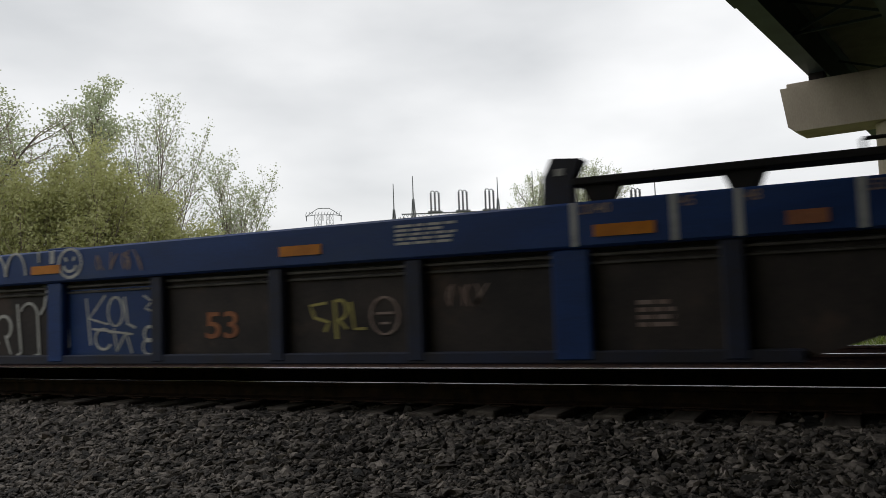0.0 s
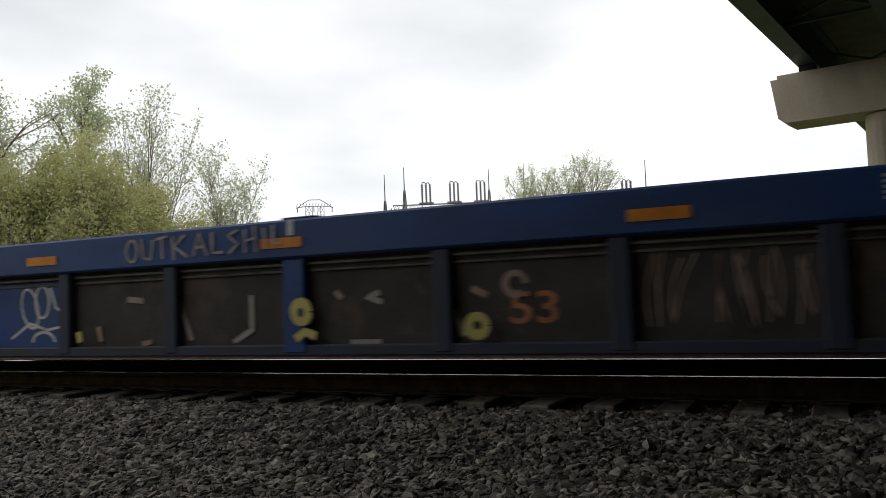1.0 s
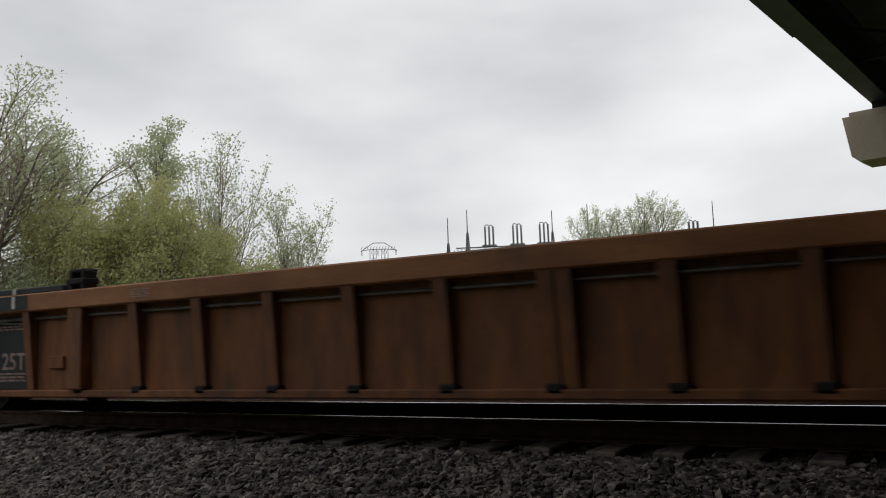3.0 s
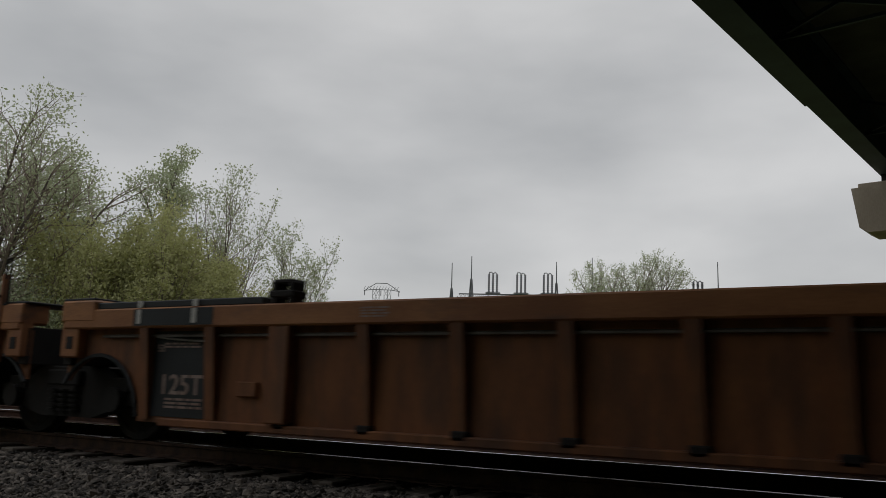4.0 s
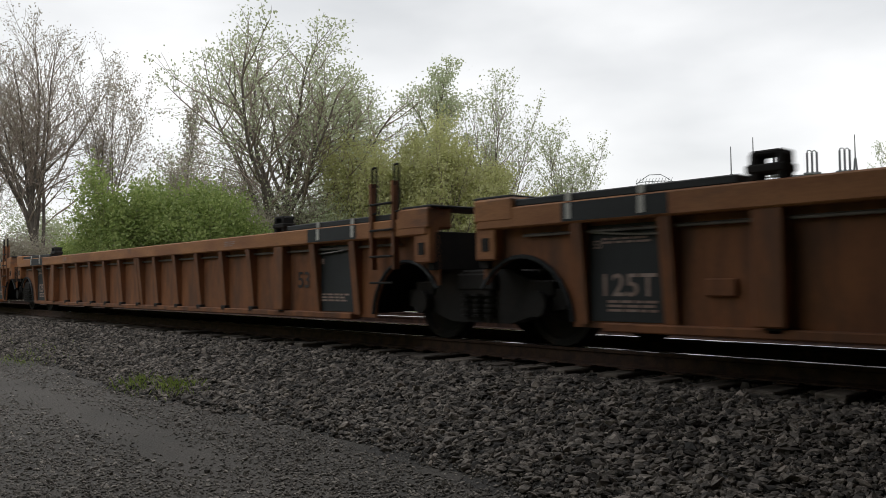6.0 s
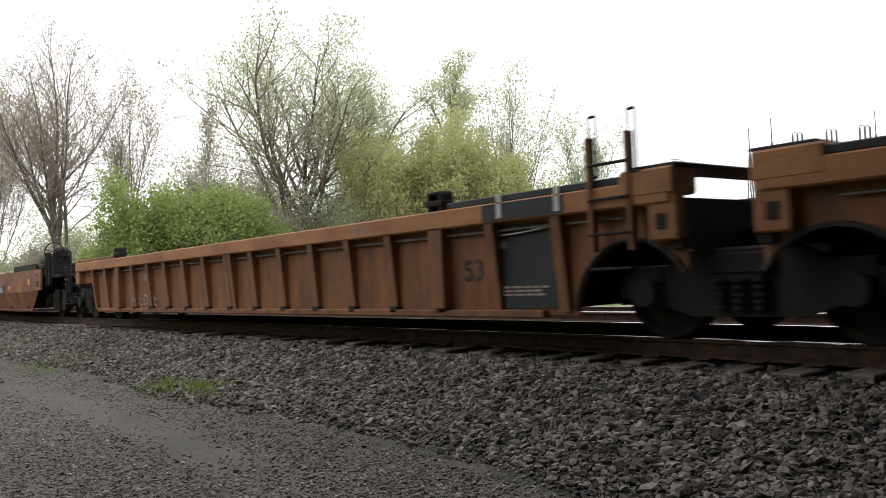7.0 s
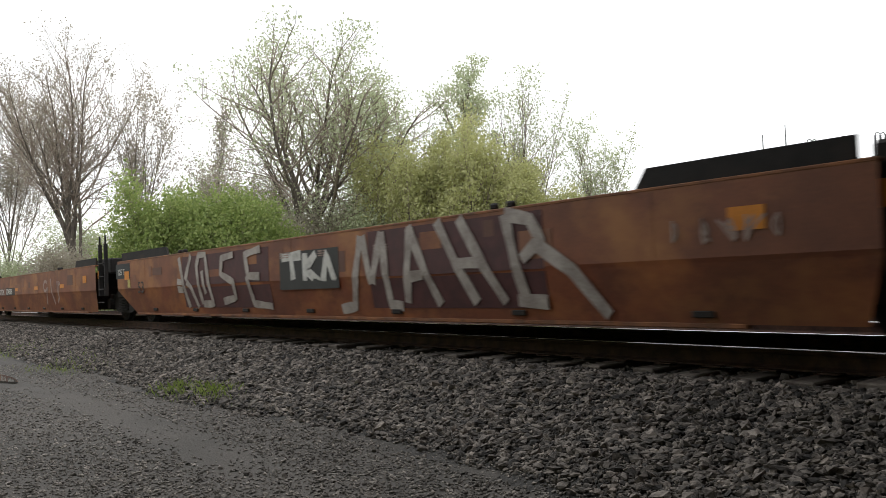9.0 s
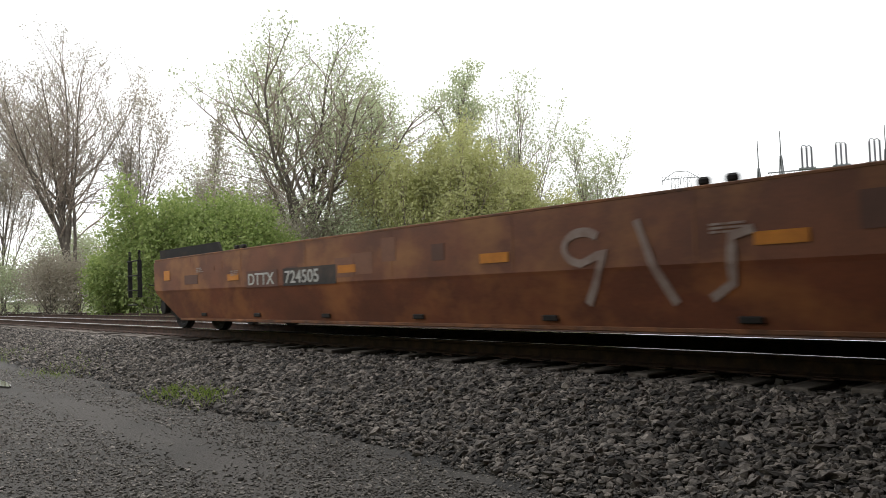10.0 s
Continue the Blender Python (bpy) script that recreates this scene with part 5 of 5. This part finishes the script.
piece(b2, [[(-1.36, 0.92), (-1.28, 0.6), (-1.18, 0.36)], [(-0.5, 0.74), (-0.5, 0.44), (-0.7, 0.34)], [(-0.06, 0.96), (0.0, 0.7), (0.04, 0.36)], [(1.34, 0.98), (1.4, 0.6), (1.5, 0.36)], [(0.78, 0.72), (0.66, 0.68), (0.8, 0.64)], [(0.5, 0.32), (0.78, 0.32)]], 0.045, SILVER, SHEET - 0.004)
piece(b2, [[(-1.96, 0.75), (-1.76, 0.73)], [(0.36, 0.74), (0.42, 0.68)], [(-1.78, 0.33), (-1.66, 0.35)], oval(1.93, 0.74, 0.08, 0.08, 0, 300), [(1.58, 0.72), (1.7, 0.66)], [(-2.34, 0.5), (-2.3, 0.36)]], 0.05, FADED, SHEET - 0.004)
piece(b2, [oval(0.08, 0.58, 0.07, 0.08), [(0.02, 0.36), (0.12, 0.42), (0.22, 0.38)], oval(1.65, 0.44, 0.07, 0.07), [(-2.5, 0.46), (-2.48, 0.36)]], 0.075, YELLOW, SIDE + 0.01)
# second body: tall pale letters-like strokes on dark red, scrawls at the right
DRIED_RED = material("dark_red_spray_paint", (0.09, 0.024, 0.026), (0.055, 0.015, 0.018), 0.6)
for xa, xb, za, zb in ((2.0, 5.0, 0.74, 1.3), (-4.2, -0.7, 0.76, 1.28)):
    bm = bmesh.new()
    box(bm, xa, xb, SIDE - 0.0035, SIDE, za, zb)
    part("painted_ground", bm, DRIED_RED, s2)
    bm = bmesh.new()
    prism_x(bm, [(SIDE + 0.007, 0.717), (SIDE + 0.066, 0.36), (SIDE + 0.074, 0.36), (SIDE + 0.014, 0.717)], xa, xb)
    part("painted_ground", bm, DRIED_RED, s2)
piece(s2, [[(1.25, 0.34), (1.58, 0.38), (1.84, 1.26)], [(1.88, 1.26), (2.04, 0.66)], [(2.06, 0.66), (2.3, 1.28)], [(2.32, 1.28), (2.4, 0.4), (2.64, 0.38)],
           [(2.86, 1.3), (3.36, 0.4)], [(2.9, 1.3), (2.75, 0.42)], [(2.8, 0.72), (3.1, 0.74)],
           [(3.4, 1.32), (3.98, 0.42)], [(3.78, 1.32), (4.42, 0.42)], [(3.68, 0.84), (4.08, 0.84)],
           [(4.5, 1.3), (4.72, 0.42)], [(4.5, 1.3), (4.85, 1.22), (4.98, 1.02), (4.72, 0.84)], [(4.95, 0.96), (5.35, 0.72), (5.72, 0.3)], [(4.6, 0.44), (5.0, 0.42)]], 0.13, SILVER, FACE)
piece(s2, [[(-4.34, 1.28), (-4.2, 0.9), (-4.0, 0.36)], [(-3.76, 1.3), (-4.05, 0.86)], [(-3.98, 0.82), (-3.8, 0.72), (-3.58, 0.36)], [(-4.44, 0.84), (-4.2, 0.82)], [(-4.44, 0.7), (-4.18, 0.68)],
           [(-3.36, 0.42), (-3.5, 1.1), (-3.38, 1.28), (-3.1, 1.28), (-2.9, 0.42), (-3.34, 0.42)], [(-3.26, 1.0), (-3.16, 0.6)],
           [(-1.95, 1.22), (-2.4, 1.18), (-2.45, 0.92), (-1.98, 0.78), (-1.95, 0.52), (-2.45, 0.46)],
           [(-0.95, 1.26), (-1.5, 1.2), (-1.4, 0.86), (-1.0, 0.84)], [(-1.45, 0.86), (-1.3, 0.42), (-0.7, 0.38)]], 0.115, SILVER, FACE)
part("painted_ground", boxm(-0.35, 1.3, FACE + 0.001, FACE + 0.004, 0.62, 1.16), BLACKP, s2)
piece(s2, [[(-0.28, 1.08), (0.3, 1.1)], [(0.02, 1.08), (0.06, 0.76)], [(0.42, 1.12), (0.4, 0.7)], [(0.72, 1.1), (0.42, 0.9), (0.8, 0.7)], [(0.9, 0.7), (1.0, 1.08), (1.2, 0.72)]], 0.13, WHITE, FACE)
tag(s2, 6.4, 7.5, 0.88, 1.06, FADED, FACE, 74, 5, 0.02)
piece(s3, [oval(2.95, 0.95, 0.22, 0.14, 40, 270), [(2.9, 0.8), (3.2, 0.9), (3.05, 0.6), (2.95, 0.44)], [(3.55, 1.15), (3.7, 0.75), (3.88, 0.44)], [(4.6, 1.0), (4.42, 0.95), (4.4, 0.6), (4.2, 0.48)]], 0.075, FADED, FACE)
for u, h in ((s1, sh1),):
    part("platform", boxm(h, h + 1.75, -1.35, 1.35, 1.1, 1.18, 0.01), DARK, u, "dark brake platform")
    part("brake_stand", boxm(h + 0.95, h + 1.25, -1.3, -0.9, 1.18, 1.82, 0.04), DARK, u)
    part("brake_gear_box", boxm(h + 1.05, h + 1.33, -1.34, -0.95, 1.58, 1.9, 0.08), DARK, u)
    handwheel(u, h + 1.42, -1.38, 1.76, 0.26)
    for dx in (0.78, 1.02):
        part("handrail_post", boxm(h + dx - 0.03, h + dx + 0.03, -1.45, -1.38, 0.9, 1.78), DARK, u)
    grab(u, [(h + 0.78, -1.42, 1.76), (h + 0.7, -1.42, 1.76), (h + 0.7, -1.42, 1.5), (h + 0.78, -1.42, 1.5)], name="grab_loop")
    bm = bmesh.new()
    prism(bm, [(h + 0.5, 1.18), (h + 1.1, 1.18), (h + 1.1, 1.72), (h + 0.98, 1.5), (h + 0.72, 1.4), (h + 0.5, 1.36)], -1.32, -0.95)
    part("brake_support", bm, DARK, u)
    bm = bmesh.new()
    tube(bm, (h - 0.33, -1.15, 1.6), (h + 0.42, -1.15, 1.6), 0.17, sides=18)
    box(bm, h - 0.24, h + 0.33, -1.4, -0.9, 1.36, 1.5, 0.02)
    part("air_reservoir", bm, DARK, u, "dark cylindrical air reservoir", True)

# trucks: one under each joint, one under each free end
for u, x in ((b1, -bh - 0.35), (b2, -bh - 0.35), (b3, -bh + 0.4), (b1, bh + 0.35)):
    truck(u, x)
for i, (u, h) in enumerate(r_units):
    truck(u, -h - 0.35 if i % 3 < 2 else -h + 0.1)
    if i % 3 == 0:
        truck(u, h + 0.35)
truck(s1, -sh1 - 0.9)
truck(s1, sh1 + 0.6)
truck(s2, -sh2 - 0.85)
truck(s3, -sh3 + 0.45)


# ---- trees ----
COTTONWOOD = dict(seg=(7, 6, 4, 3), kids=(11, 8, 5), start=(0.3, 0.3, 0.2), angle=((24, 46), (25, 50), (25, 55)), ratio=(0.56, 0.42, 0.42), fall=(0.55, 0.5, 0.4), wander=(0.05, 0.09, 0.12, 0.14), up=(0.03, 0.07, 0.06, 0.04), leaves=9, loose=0.16, leaf=0.085)
BARE = dict(COTTONWOOD, leaves=8, leaf=0.068, kids=(13, 9, 7))
SPIRE = dict(COTTONWOOD, kids=(20, 6, 4), start=(0.25, 0.3, 0.2), angle=((18, 34), (22, 45), (25, 50)), ratio=(0.3, 0.38, 0.42), fall=(0.75, 0.4, 0.4), leaves=8)
YOUNG = dict(COTTONWOOD, leaves=6)
VASE = dict(seg=(5, 8, 5, 3), kids=(13, 12, 7), start=(0.3, 0.2, 0.15), angle=((6, 42), (24, 52), (24, 55)), ratio=(1.3, 0.4, 0.45), fall=(0.25, 0.55, 0.4), wander=(0.04, 0.07, 0.1, 0.13), up=(0.02, 0.045, 0.05, 0.05), leaves=11, loose=0.17, leaf=0.08)
VASE_BARE = dict(VASE, kids=(13, 13, 8), leaves=6, leaf=0.06)
VASE_SLIM = dict(VASE, kids=(9, 11, 6), angle=((5, 30), (22, 46), (22, 50)), leaves=5, leaf=0.072)
SPIRE_BARE = dict(SPIRE, leaves=3, leaf=0.08)
WILLOW = dict(seg=(5, 5, 4, 3), kids=(10, 9, 5), start=(0.1, 0.2, 0.15), angle=((12, 34), (15, 35), (18, 45)), ratio=(0.85, 0.42, 0.45), fall=(0.35, 0.4, 0.3), wander=(0.06, 0.07, 0.1, 0.12), up=(0.05, 0.08, 0.07, 0.05), leaves=11, loose=0.25, leaf=0.08)
BUSH = dict(seg=(4, 4, 3, 3), kids=(9, 7, 5), start=(0.05, 0.15, 0.1), angle=((20, 65), (25, 60), (25, 60)), ratio=(0.9, 0.5, 0.5), fall=(0.3, 0.4, 0.3), wander=(0.08, 0.1, 0.12, 0.12), up=(0.02, 0.05, 0.04, 0.03), leaves=15, loose=0.28, leaf=0.08)
SCRUB = dict(BUSH, kids=(8, 6, 5), leaves=6, leaf=0.07, angle=((10, 50), (20, 50), (20, 50)))

GROUND_FAR = -0.7


def spot(az, dist):
    a = radians(az)
    return (-math.sin(a) * dist, math.cos(a) * dist, GROUND_FAR)


def plant(name, az, dist, height, width, spec, leafmat, label, category, seed, lean=(0, 0), stems=1, trunk=0.2, group="", frac=0.72, spread=0.0):
    t = Tree(seed)
    for s in range(stems):
        off = Vector((t.r.gauss(0, spread), t.r.gauss(0, spread), -0.2))
        d = Vector((lean[0] + t.r.gauss(0, 0.12 * (stems > 1)), lean[1] + t.r.gauss(0, 0.12 * (stems > 1)), 1)).normalized()
        t.grow(off, d, height * frac * (t.r.uniform(0.75, 1.05) if stems > 1 else 1), trunk, 0, spec)
    return t.make(name, spot(az, dist), leafmat, label, category, group, height, width)


def along(az, k):
    """A lean of k across the line of sight at that bearing, to the left when positive."""
    a = radians(az)
    return (-math.cos(a) * k, -math.sin(a) * k)


PALE = "tall cottonwood with sparse pale green spring leaves"
plant("cottonwood_tree", 60.8, 46, 16.3, 12.0, VASE, LEAF_PALE, PALE, "tree", 101, along(60, 0.0), 1, 0.24, "trackside trees", 0.42)
plant("cottonwood_tree", 75.4, 50, 17.0, 10.6, VASE_BARE, LEAF_GREY, "leaning cottonwood with bare grey twigs and few buds", "tree", 102, along(74, 0.12), 1, 0.25, "trackside trees", 0.42)
plant("cottonwood_tree", 72.2, 52, 14.8, 4.8, dict(VASE_SLIM, leaves=6, leaf=0.066), LEAF_GREY, "slim cottonwood, almost bare, with grey-brown twigs", "tree", 103, along(71, -0.1), 1, 0.17, "trackside trees", 0.42)
plant("cottonwood_tree", 67.6, 56, 14.6, 2.4, SPIRE_BARE, LEAF_GREY, "narrow young tree with bare twigs", "tree", 104, (0, 0), 1, 0.12, "trackside trees")
plant("cottonwood_tree", 79.8, 58, 15.0, 6.0, VASE_BARE, LEAF_GREY, "bare grey cottonwood at the end of the tree row", "tree", 117, along(79, -0.05), 1, 0.18, "trackside trees", 0.42)
plant("poplar_tree", 50.3, 47, 14.6, 3.4, SPIRE, LEAF_PALE, "slender poplar with a pale green spire", "tree", 105, (0, 0), 1, 0.16, "trackside trees")
plant("poplar_tree", 54.4, 49, 13.0, 4.0, SPIRE, LEAF_PALE, "slender poplar half hidden among its neighbours", "tree", 115, (0, 0), 1, 0.14, "trackside trees")
plant("cottonwood_tree", 45.6, 46, 13.3, 5.2, VASE_SLIM, LEAF_PALE, "young cottonwood with thin pale foliage", "tree", 106, along(45, 0.0), 1, 0.16, "trackside trees", 0.42)
plant("cottonwood_tree", 40.6, 50, 11.0, 3.6, VASE_SLIM, LEAF_PALE, "small cottonwood with thin pale foliage", "tree", 107, along(40, -0.03), 1, 0.13, "trackside trees", 0.42)
plant("willow_tree", 53.6, 43, 9.4, 4.6, WILLOW, LEAF_YELLOW, "yellow-green willow with many upright shoots", "tree", 108, (0, 0), 3, 0.1, "willow clump", 0.55, 0.8)
plant("willow_tree", 50.2, 43, 9.9, 4.4, WILLOW, LEAF_YELLOW, "yellow-green willow with many upright shoots", "tree", 109, (0, 0), 3, 0.1, "willow clump", 0.55, 0.8)
plant("willow_tree", 46.2, 45, 7.8, 4.0, WILLOW, LEAF_YELLOW, "low yellow-green willow among young trees", "tree", 110, (0, 0), 3, 0.08, "willow clump", 0.55, 0.8)
plant("willow_tree", 42.4, 47, 6.2, 4.0, WILLOW, LEAF_YELLOW, "low yellow-green willow at the end of the row", "tree", 116, (0, 0), 2, 0.08, "willow clump", 0.55, 0.8)
plant("willow_tree", 57.0, 50, 8.0, 4.6, WILLOW, LEAF_PALE, "pale green willow behind the tall cottonwood", "tree", 118, (0, 0), 3, 0.08, "willow clump", 0.55, 0.8)
for k, (az, d, hh, ww) in enumerate(((70.4, 39, 6.5, 4.0), (67.6, 38, 6.0, 4.2), (64.4, 40, 5.3, 4.4), (72.6, 42, 4.2, 3.0))):
    plant("green_bush", az, d, hh, ww, BUSH, LEAF_GREEN, "dense fresh green bush under the trees", "bush", 120 + k, (0, 0), 4, 0.06, "trackside bushes", 0.5, 0.6)
for k, (az, d, hh, ww) in enumerate(((77.0, 48, 4.2, 5), (79.5, 55, 4.6, 6), (82.0, 66, 5.2, 8), (61.5, 45, 6.0, 5), (58.5, 47, 6.6, 5), (56.0, 45, 7.2, 5), (63.4, 50, 9.0, 5), (69.0, 56, 9.6, 5), (75.8, 58, 7.0, 6), (47.5, 50, 7.5, 5), (44.0, 52, 6.4, 5), (40.8, 52, 5.0, 4), (66.0, 54, 10.5, 4), (51.5, 50, 8.5, 5), (85.0, 75, 6, 9), (72.0, 46, 4.5, 4))):
    plant("twiggy_shrub", az, d, hh, ww, SCRUB, (LEAF_GREY, LEAF_PALE, LEAF_PALE)[k % 3], "brown twiggy undergrowth with first leaves", "shrub", 140 + k, (0, 0), 4, 0.05, "undergrowth", 0.55, 0.8)
plant("roadside_tree", 19.3, 85, 15.2, 6.6, YOUNG, LEAF_PALE, "round-crowned tree in first leaf beyond the substation", "tree", 160, (0, 0), 2, 0.2, "far trees", 0.62, 0.5)
plant("roadside_tree", 15.0, 85, 16.0, 7.0, YOUNG, LEAF_PALE, "broad tree in first leaf beyond the substation", "tree", 161, (0, 0), 3, 0.22, "far trees", 0.62, 0.8)


# ---- substation and pylon ----
def lattice(bm, a, b, w, steps, r=0.05):
    """A square lattice boom from a to b."""
    a, b = Vector(a), Vector(b)
    d = (b - a).normalized()
    u = d.orthogonal().normalized() if abs(d.z) > 0.9 else Vector((0, 0, 1))
    v = d.cross(u)
    cs = [u * sx * w / 2 + v * sy * w / 2 for sx, sy in ((1, 1), (1, -1), (-1, -1), (-1, 1))]
    for c in cs:
        tube(bm, a + c, b + c, r, sides=4)
    for i in range(steps):
        p, q = a.lerp(b, i / steps), a.lerp(b, (i + 1) / steps)
        for k in range(4):
            tube(bm, p + cs[k], q + cs[(k + 1) % 4], r * 0.6, sides=3, cap=False)


def mast(az, dist, top, tower):
    x, y, g = spot(az, dist)
    t = thing("lightning_mast", "thin galvanised lightning mast on a short lattice tower", "mast", "substation masts", at=(x, y, g))
    bm = bmesh.new()
    s = 0.9
    for dx, dy in ((-s, -s), (s, -s), (s, s), (-s, s)):
        tube(bm, (dx, dy, 0), (dx * 0.08, dy * 0.08, tower), 0.07, sides=4)
    for i in range(9):
        k0, k1 = i / 9, (i + 1) / 9
        f0, f1 = 1 - 0.92 * k0, 1 - 0.92 * k1
        for (ax, ay), (bx, by) in (((-s, -s), (s, -s)), ((s, -s), (s, s)), ((s, s), (-s, s)), ((-s, s), (-s, -s))):
            tube(bm, (ax * f0, ay * f0, tower * k0), (bx * f1, by * f1, tower * k1), 0.04, sides=3)
    part("lattice_tower", bm, GALV, t)
    bm = bmesh.new()
    tube(bm, (0, 0, tower - 0.3), (0, 0, top), 0.09, 0.055, sides=6)
    part("spike", bm, GALV, t)


D_SUB = 110.0
TANH = lambda el: D_SUB * math.tan(radians(el)) + EYE_Z - GROUND_FAR
for az, el, tw in ((27.95, 9.22, 7.6), (29.35, 8.72, 6.9), (21.9, 8.9, 7.4), (10.98, 8.8, 7.0), (19.4, 9.2, 7.2)):
    mast(az, D_SUB, TANH(el), TANH(tw))


def switchgear(az, top_el):
    x, y, g = spot(az, D_SUB)
    t = thing("insulator_stack", "pair of grey porcelain switchgear columns on a steel stand", "switchgear", "substation switchgear", at=(x, y, g))
    t.rotation_euler.z = radians(az)
    z1 = TANH(top_el)
    z0 = TANH(6.65)
    for dx in (-0.55, 0, 0.55):
        bm = bmesh.new()
        tube(bm, (dx, 0, z0), (dx, 0, z1 - 0.2), 0.1, sides=8)
        for k in range(9):
            z = z0 + (z1 - z0) * (k + 0.5) / 9.5
            tube(bm, (dx, 0, z), (dx, 0, z + 0.12), 0.2, 0.13, sides=8)
        part("insulator", bm, PORCELAIN, t)
    bm = bmesh.new()
    pipe(bm, [(-0.55, 0, z1 - 0.2), (-0.5, 0, z1 + 0.1), (-0.2, 0, z1 + 0.15), (0, 0, z1 - 0.1), (0.3, 0, z1 + 0.12), (0.55, 0, z1 - 0.2)], 0.06)
    part("jumper", bm, GALV, t)
    bm = bmesh.new()
    for dx in (-0.6, 0.6):
        for dy in (-0.4, 0.4):
            tube(bm, (dx, dy, 0), (dx, dy, z0), 0.07, sides=4)
    box(bm, -1.0, 1.0, -0.5, 0.5, z0 - 0.15, z0 + 0.05)
    part("stand", bm, GALV, t)


for az in (26.4, 24.4, 22.5, 12.3):
    switchgear(az, 8.05 if az > 20 else 7.5)


def gantry(az0, az1, el, legs):
    p, q = Vector(spot(az0, D_SUB + 2)), Vector(spot(az1, D_SUB + 2))
    t = thing("substation_gantry", "galvanised lattice gantry carrying substation busbars", "gantry", "substation gantries")
    z = TANH(el) + GROUND_FAR
    bm = bmesh.new()
    lattice(bm, (p.x, p.y, z), (q.x, q.y, z), 0.8, 26)
    part("beam", bm, GALV, t)
    for k in range(legs):
        m = p.lerp(q, k / (legs - 1))
        bm = bmesh.new()
        lattice(bm, (m.x, m.y, GROUND_FAR), (m.x, m.y, z), 0.7, 8)
        part("leg", bm, GALV, t)


gantry(28.8, 21.5, 6.45, 4)
gantry(28.8, 14.5, 5.2, 6)
gantry(18.5, 9.5, 6.1, 4)


def pylon(az, dist, top_el, arm_deg):
    x, y, g = spot(az, dist)
    h = dist * math.tan(radians(top_el)) + EYE_Z - GROUND_FAR
    t = thing("transmission_pylon", "distant lattice transmission pylon with a wide crossarm", "pylon", at=(x, y, g))
    t.rotation_euler.z = radians(az)
    w = dist * math.tan(radians(arm_deg)) / 2
    bm = bmesh.new()
    for sx in (-0.32 * w, 0.32 * w):
        lattice(bm, (sx, 0, 0), (sx, 0, h - 2.0), 1.5, 14, 0.09)
    part("leg", bm, GALV, t)
    bm = bmesh.new()
    zc = h - 2.0
    pipe(bm, [(-w, 0, zc - 0.6), (-0.6 * w, 0, zc + 1.0), (-0.3 * w, 0, h), (0.3 * w, 0, h), (0.6 * w, 0, zc + 1.0), (w, 0, zc - 0.6)], 0.14, 4)
    pipe(bm, [(-w, 0, zc - 0.4), (-0.5 * w, 0, zc), (0.5 * w, 0, zc), (w, 0, zc - 0.4)], 0.14, 4)
    for k in range(12):
        a, b = -w + 2 * w * k / 12, -w + 2 * w * (k + 0.5) / 12
        tube(bm, (a, 0, zc - 0.1), (b, 0, zc + 1.0), 0.08, sides=3)
    part("crossarm", bm, GALV, t)
    for sx in (-0.95 * w, -0.05 * w, 0.95 * w):
        bm = bmesh.new()
        tube(bm, (sx, 0, zc - 1.9), (sx, 0, zc - 0.2), 0.14, sides=6)
        part("insulator", bm, PORCELAIN, t)


pylon(34.32, 250, 7.1, 2.55)


# ---- puddle and grass ----
PUDDLE = (-14.9, 2.55)
WATER = material("muddy_puddle_water", (0.06, 0.055, 0.05), (0.05, 0.046, 0.042), 0.04, 0, 3, 20, 0.0)


def tufts(name, spots, seed, label, h):
    rnd = random.Random(seed)
    v, f = [], []
    for cx, cy, n, rad in spots:
        for _ in range(n):
            x, y = cx + rnd.gauss(0, rad), cy + rnd.gauss(0, rad * 0.4)
            z = ground_z(x, y)
            a, l = rnd.uniform(0, 6.28), h * rnd.uniform(0.4, 1.2)
            dx, dy = math.cos(a) * l * 0.5, math.sin(a) * l * 0.5
            w = 0.006
            q = len(v)
            v += [(x - w, y, z), (x + w, y, z), (x + dx * 0.5 + w * 0.6, y + dy * 0.5, z + l * 0.6), (x + dx, y + dy, z + l * 0.8)]
            f.append((q, q + 1, q + 2, q + 3))
    me = bpy.data.meshes.new(name)
    me.from_pydata(v, [], f)
    me.materials.append(GRASS_BLADE)
    return tagged(new(name, me), label, "grass", kind="stuff")


tufts("weed_patch", [(-10.2, 3.75, 230, 0.3), (-9.3, 3.85, 260, 0.25), (-15.6, 3.7, 200, 0.7), (-21.0, 3.7, 200, 0.9)], 3, "low green weeds at the foot of the ballast", 0.1)
tufts("trackside_grass", [(random.Random(k).uniform(-60, 10), random.Random(k + 900).uniform(14.6, 24), 24, 0.9) for k in range(420)], 4, "rough spring grass beyond the tracks", 0.35)


bm = bmesh.new()
rim = [bm.verts.new((PUDDLE[0] + 0.9 * math.cos(a) * (1 + 0.2 * math.sin(3 * a)), PUDDLE[1] + 0.16 * math.sin(a), -0.634)) for a in [2 * math.pi * k / 24 for k in range(24)]]
bm.faces.new(rim)
low = bmesh.ops.extrude_face_region(bm, geom=bm.faces[:])
bmesh.ops.translate(bm, vec=(0, 0, -0.03), verts=[v for v in low["geom"] if isinstance(v, bmesh.types.BMVert)])
bmesh.ops.recalc_face_normals(bm, faces=bm.faces[:])
tagged(finish("puddle", bm, WATER), "shallow rain puddle on the gravel road", "puddle")


def motions():
    for u, c in UNITS:
        walk(u, [(t, pose(c + SPEED * t + d, TRACK_Y, 0)) for t, d in PACE])


motions()
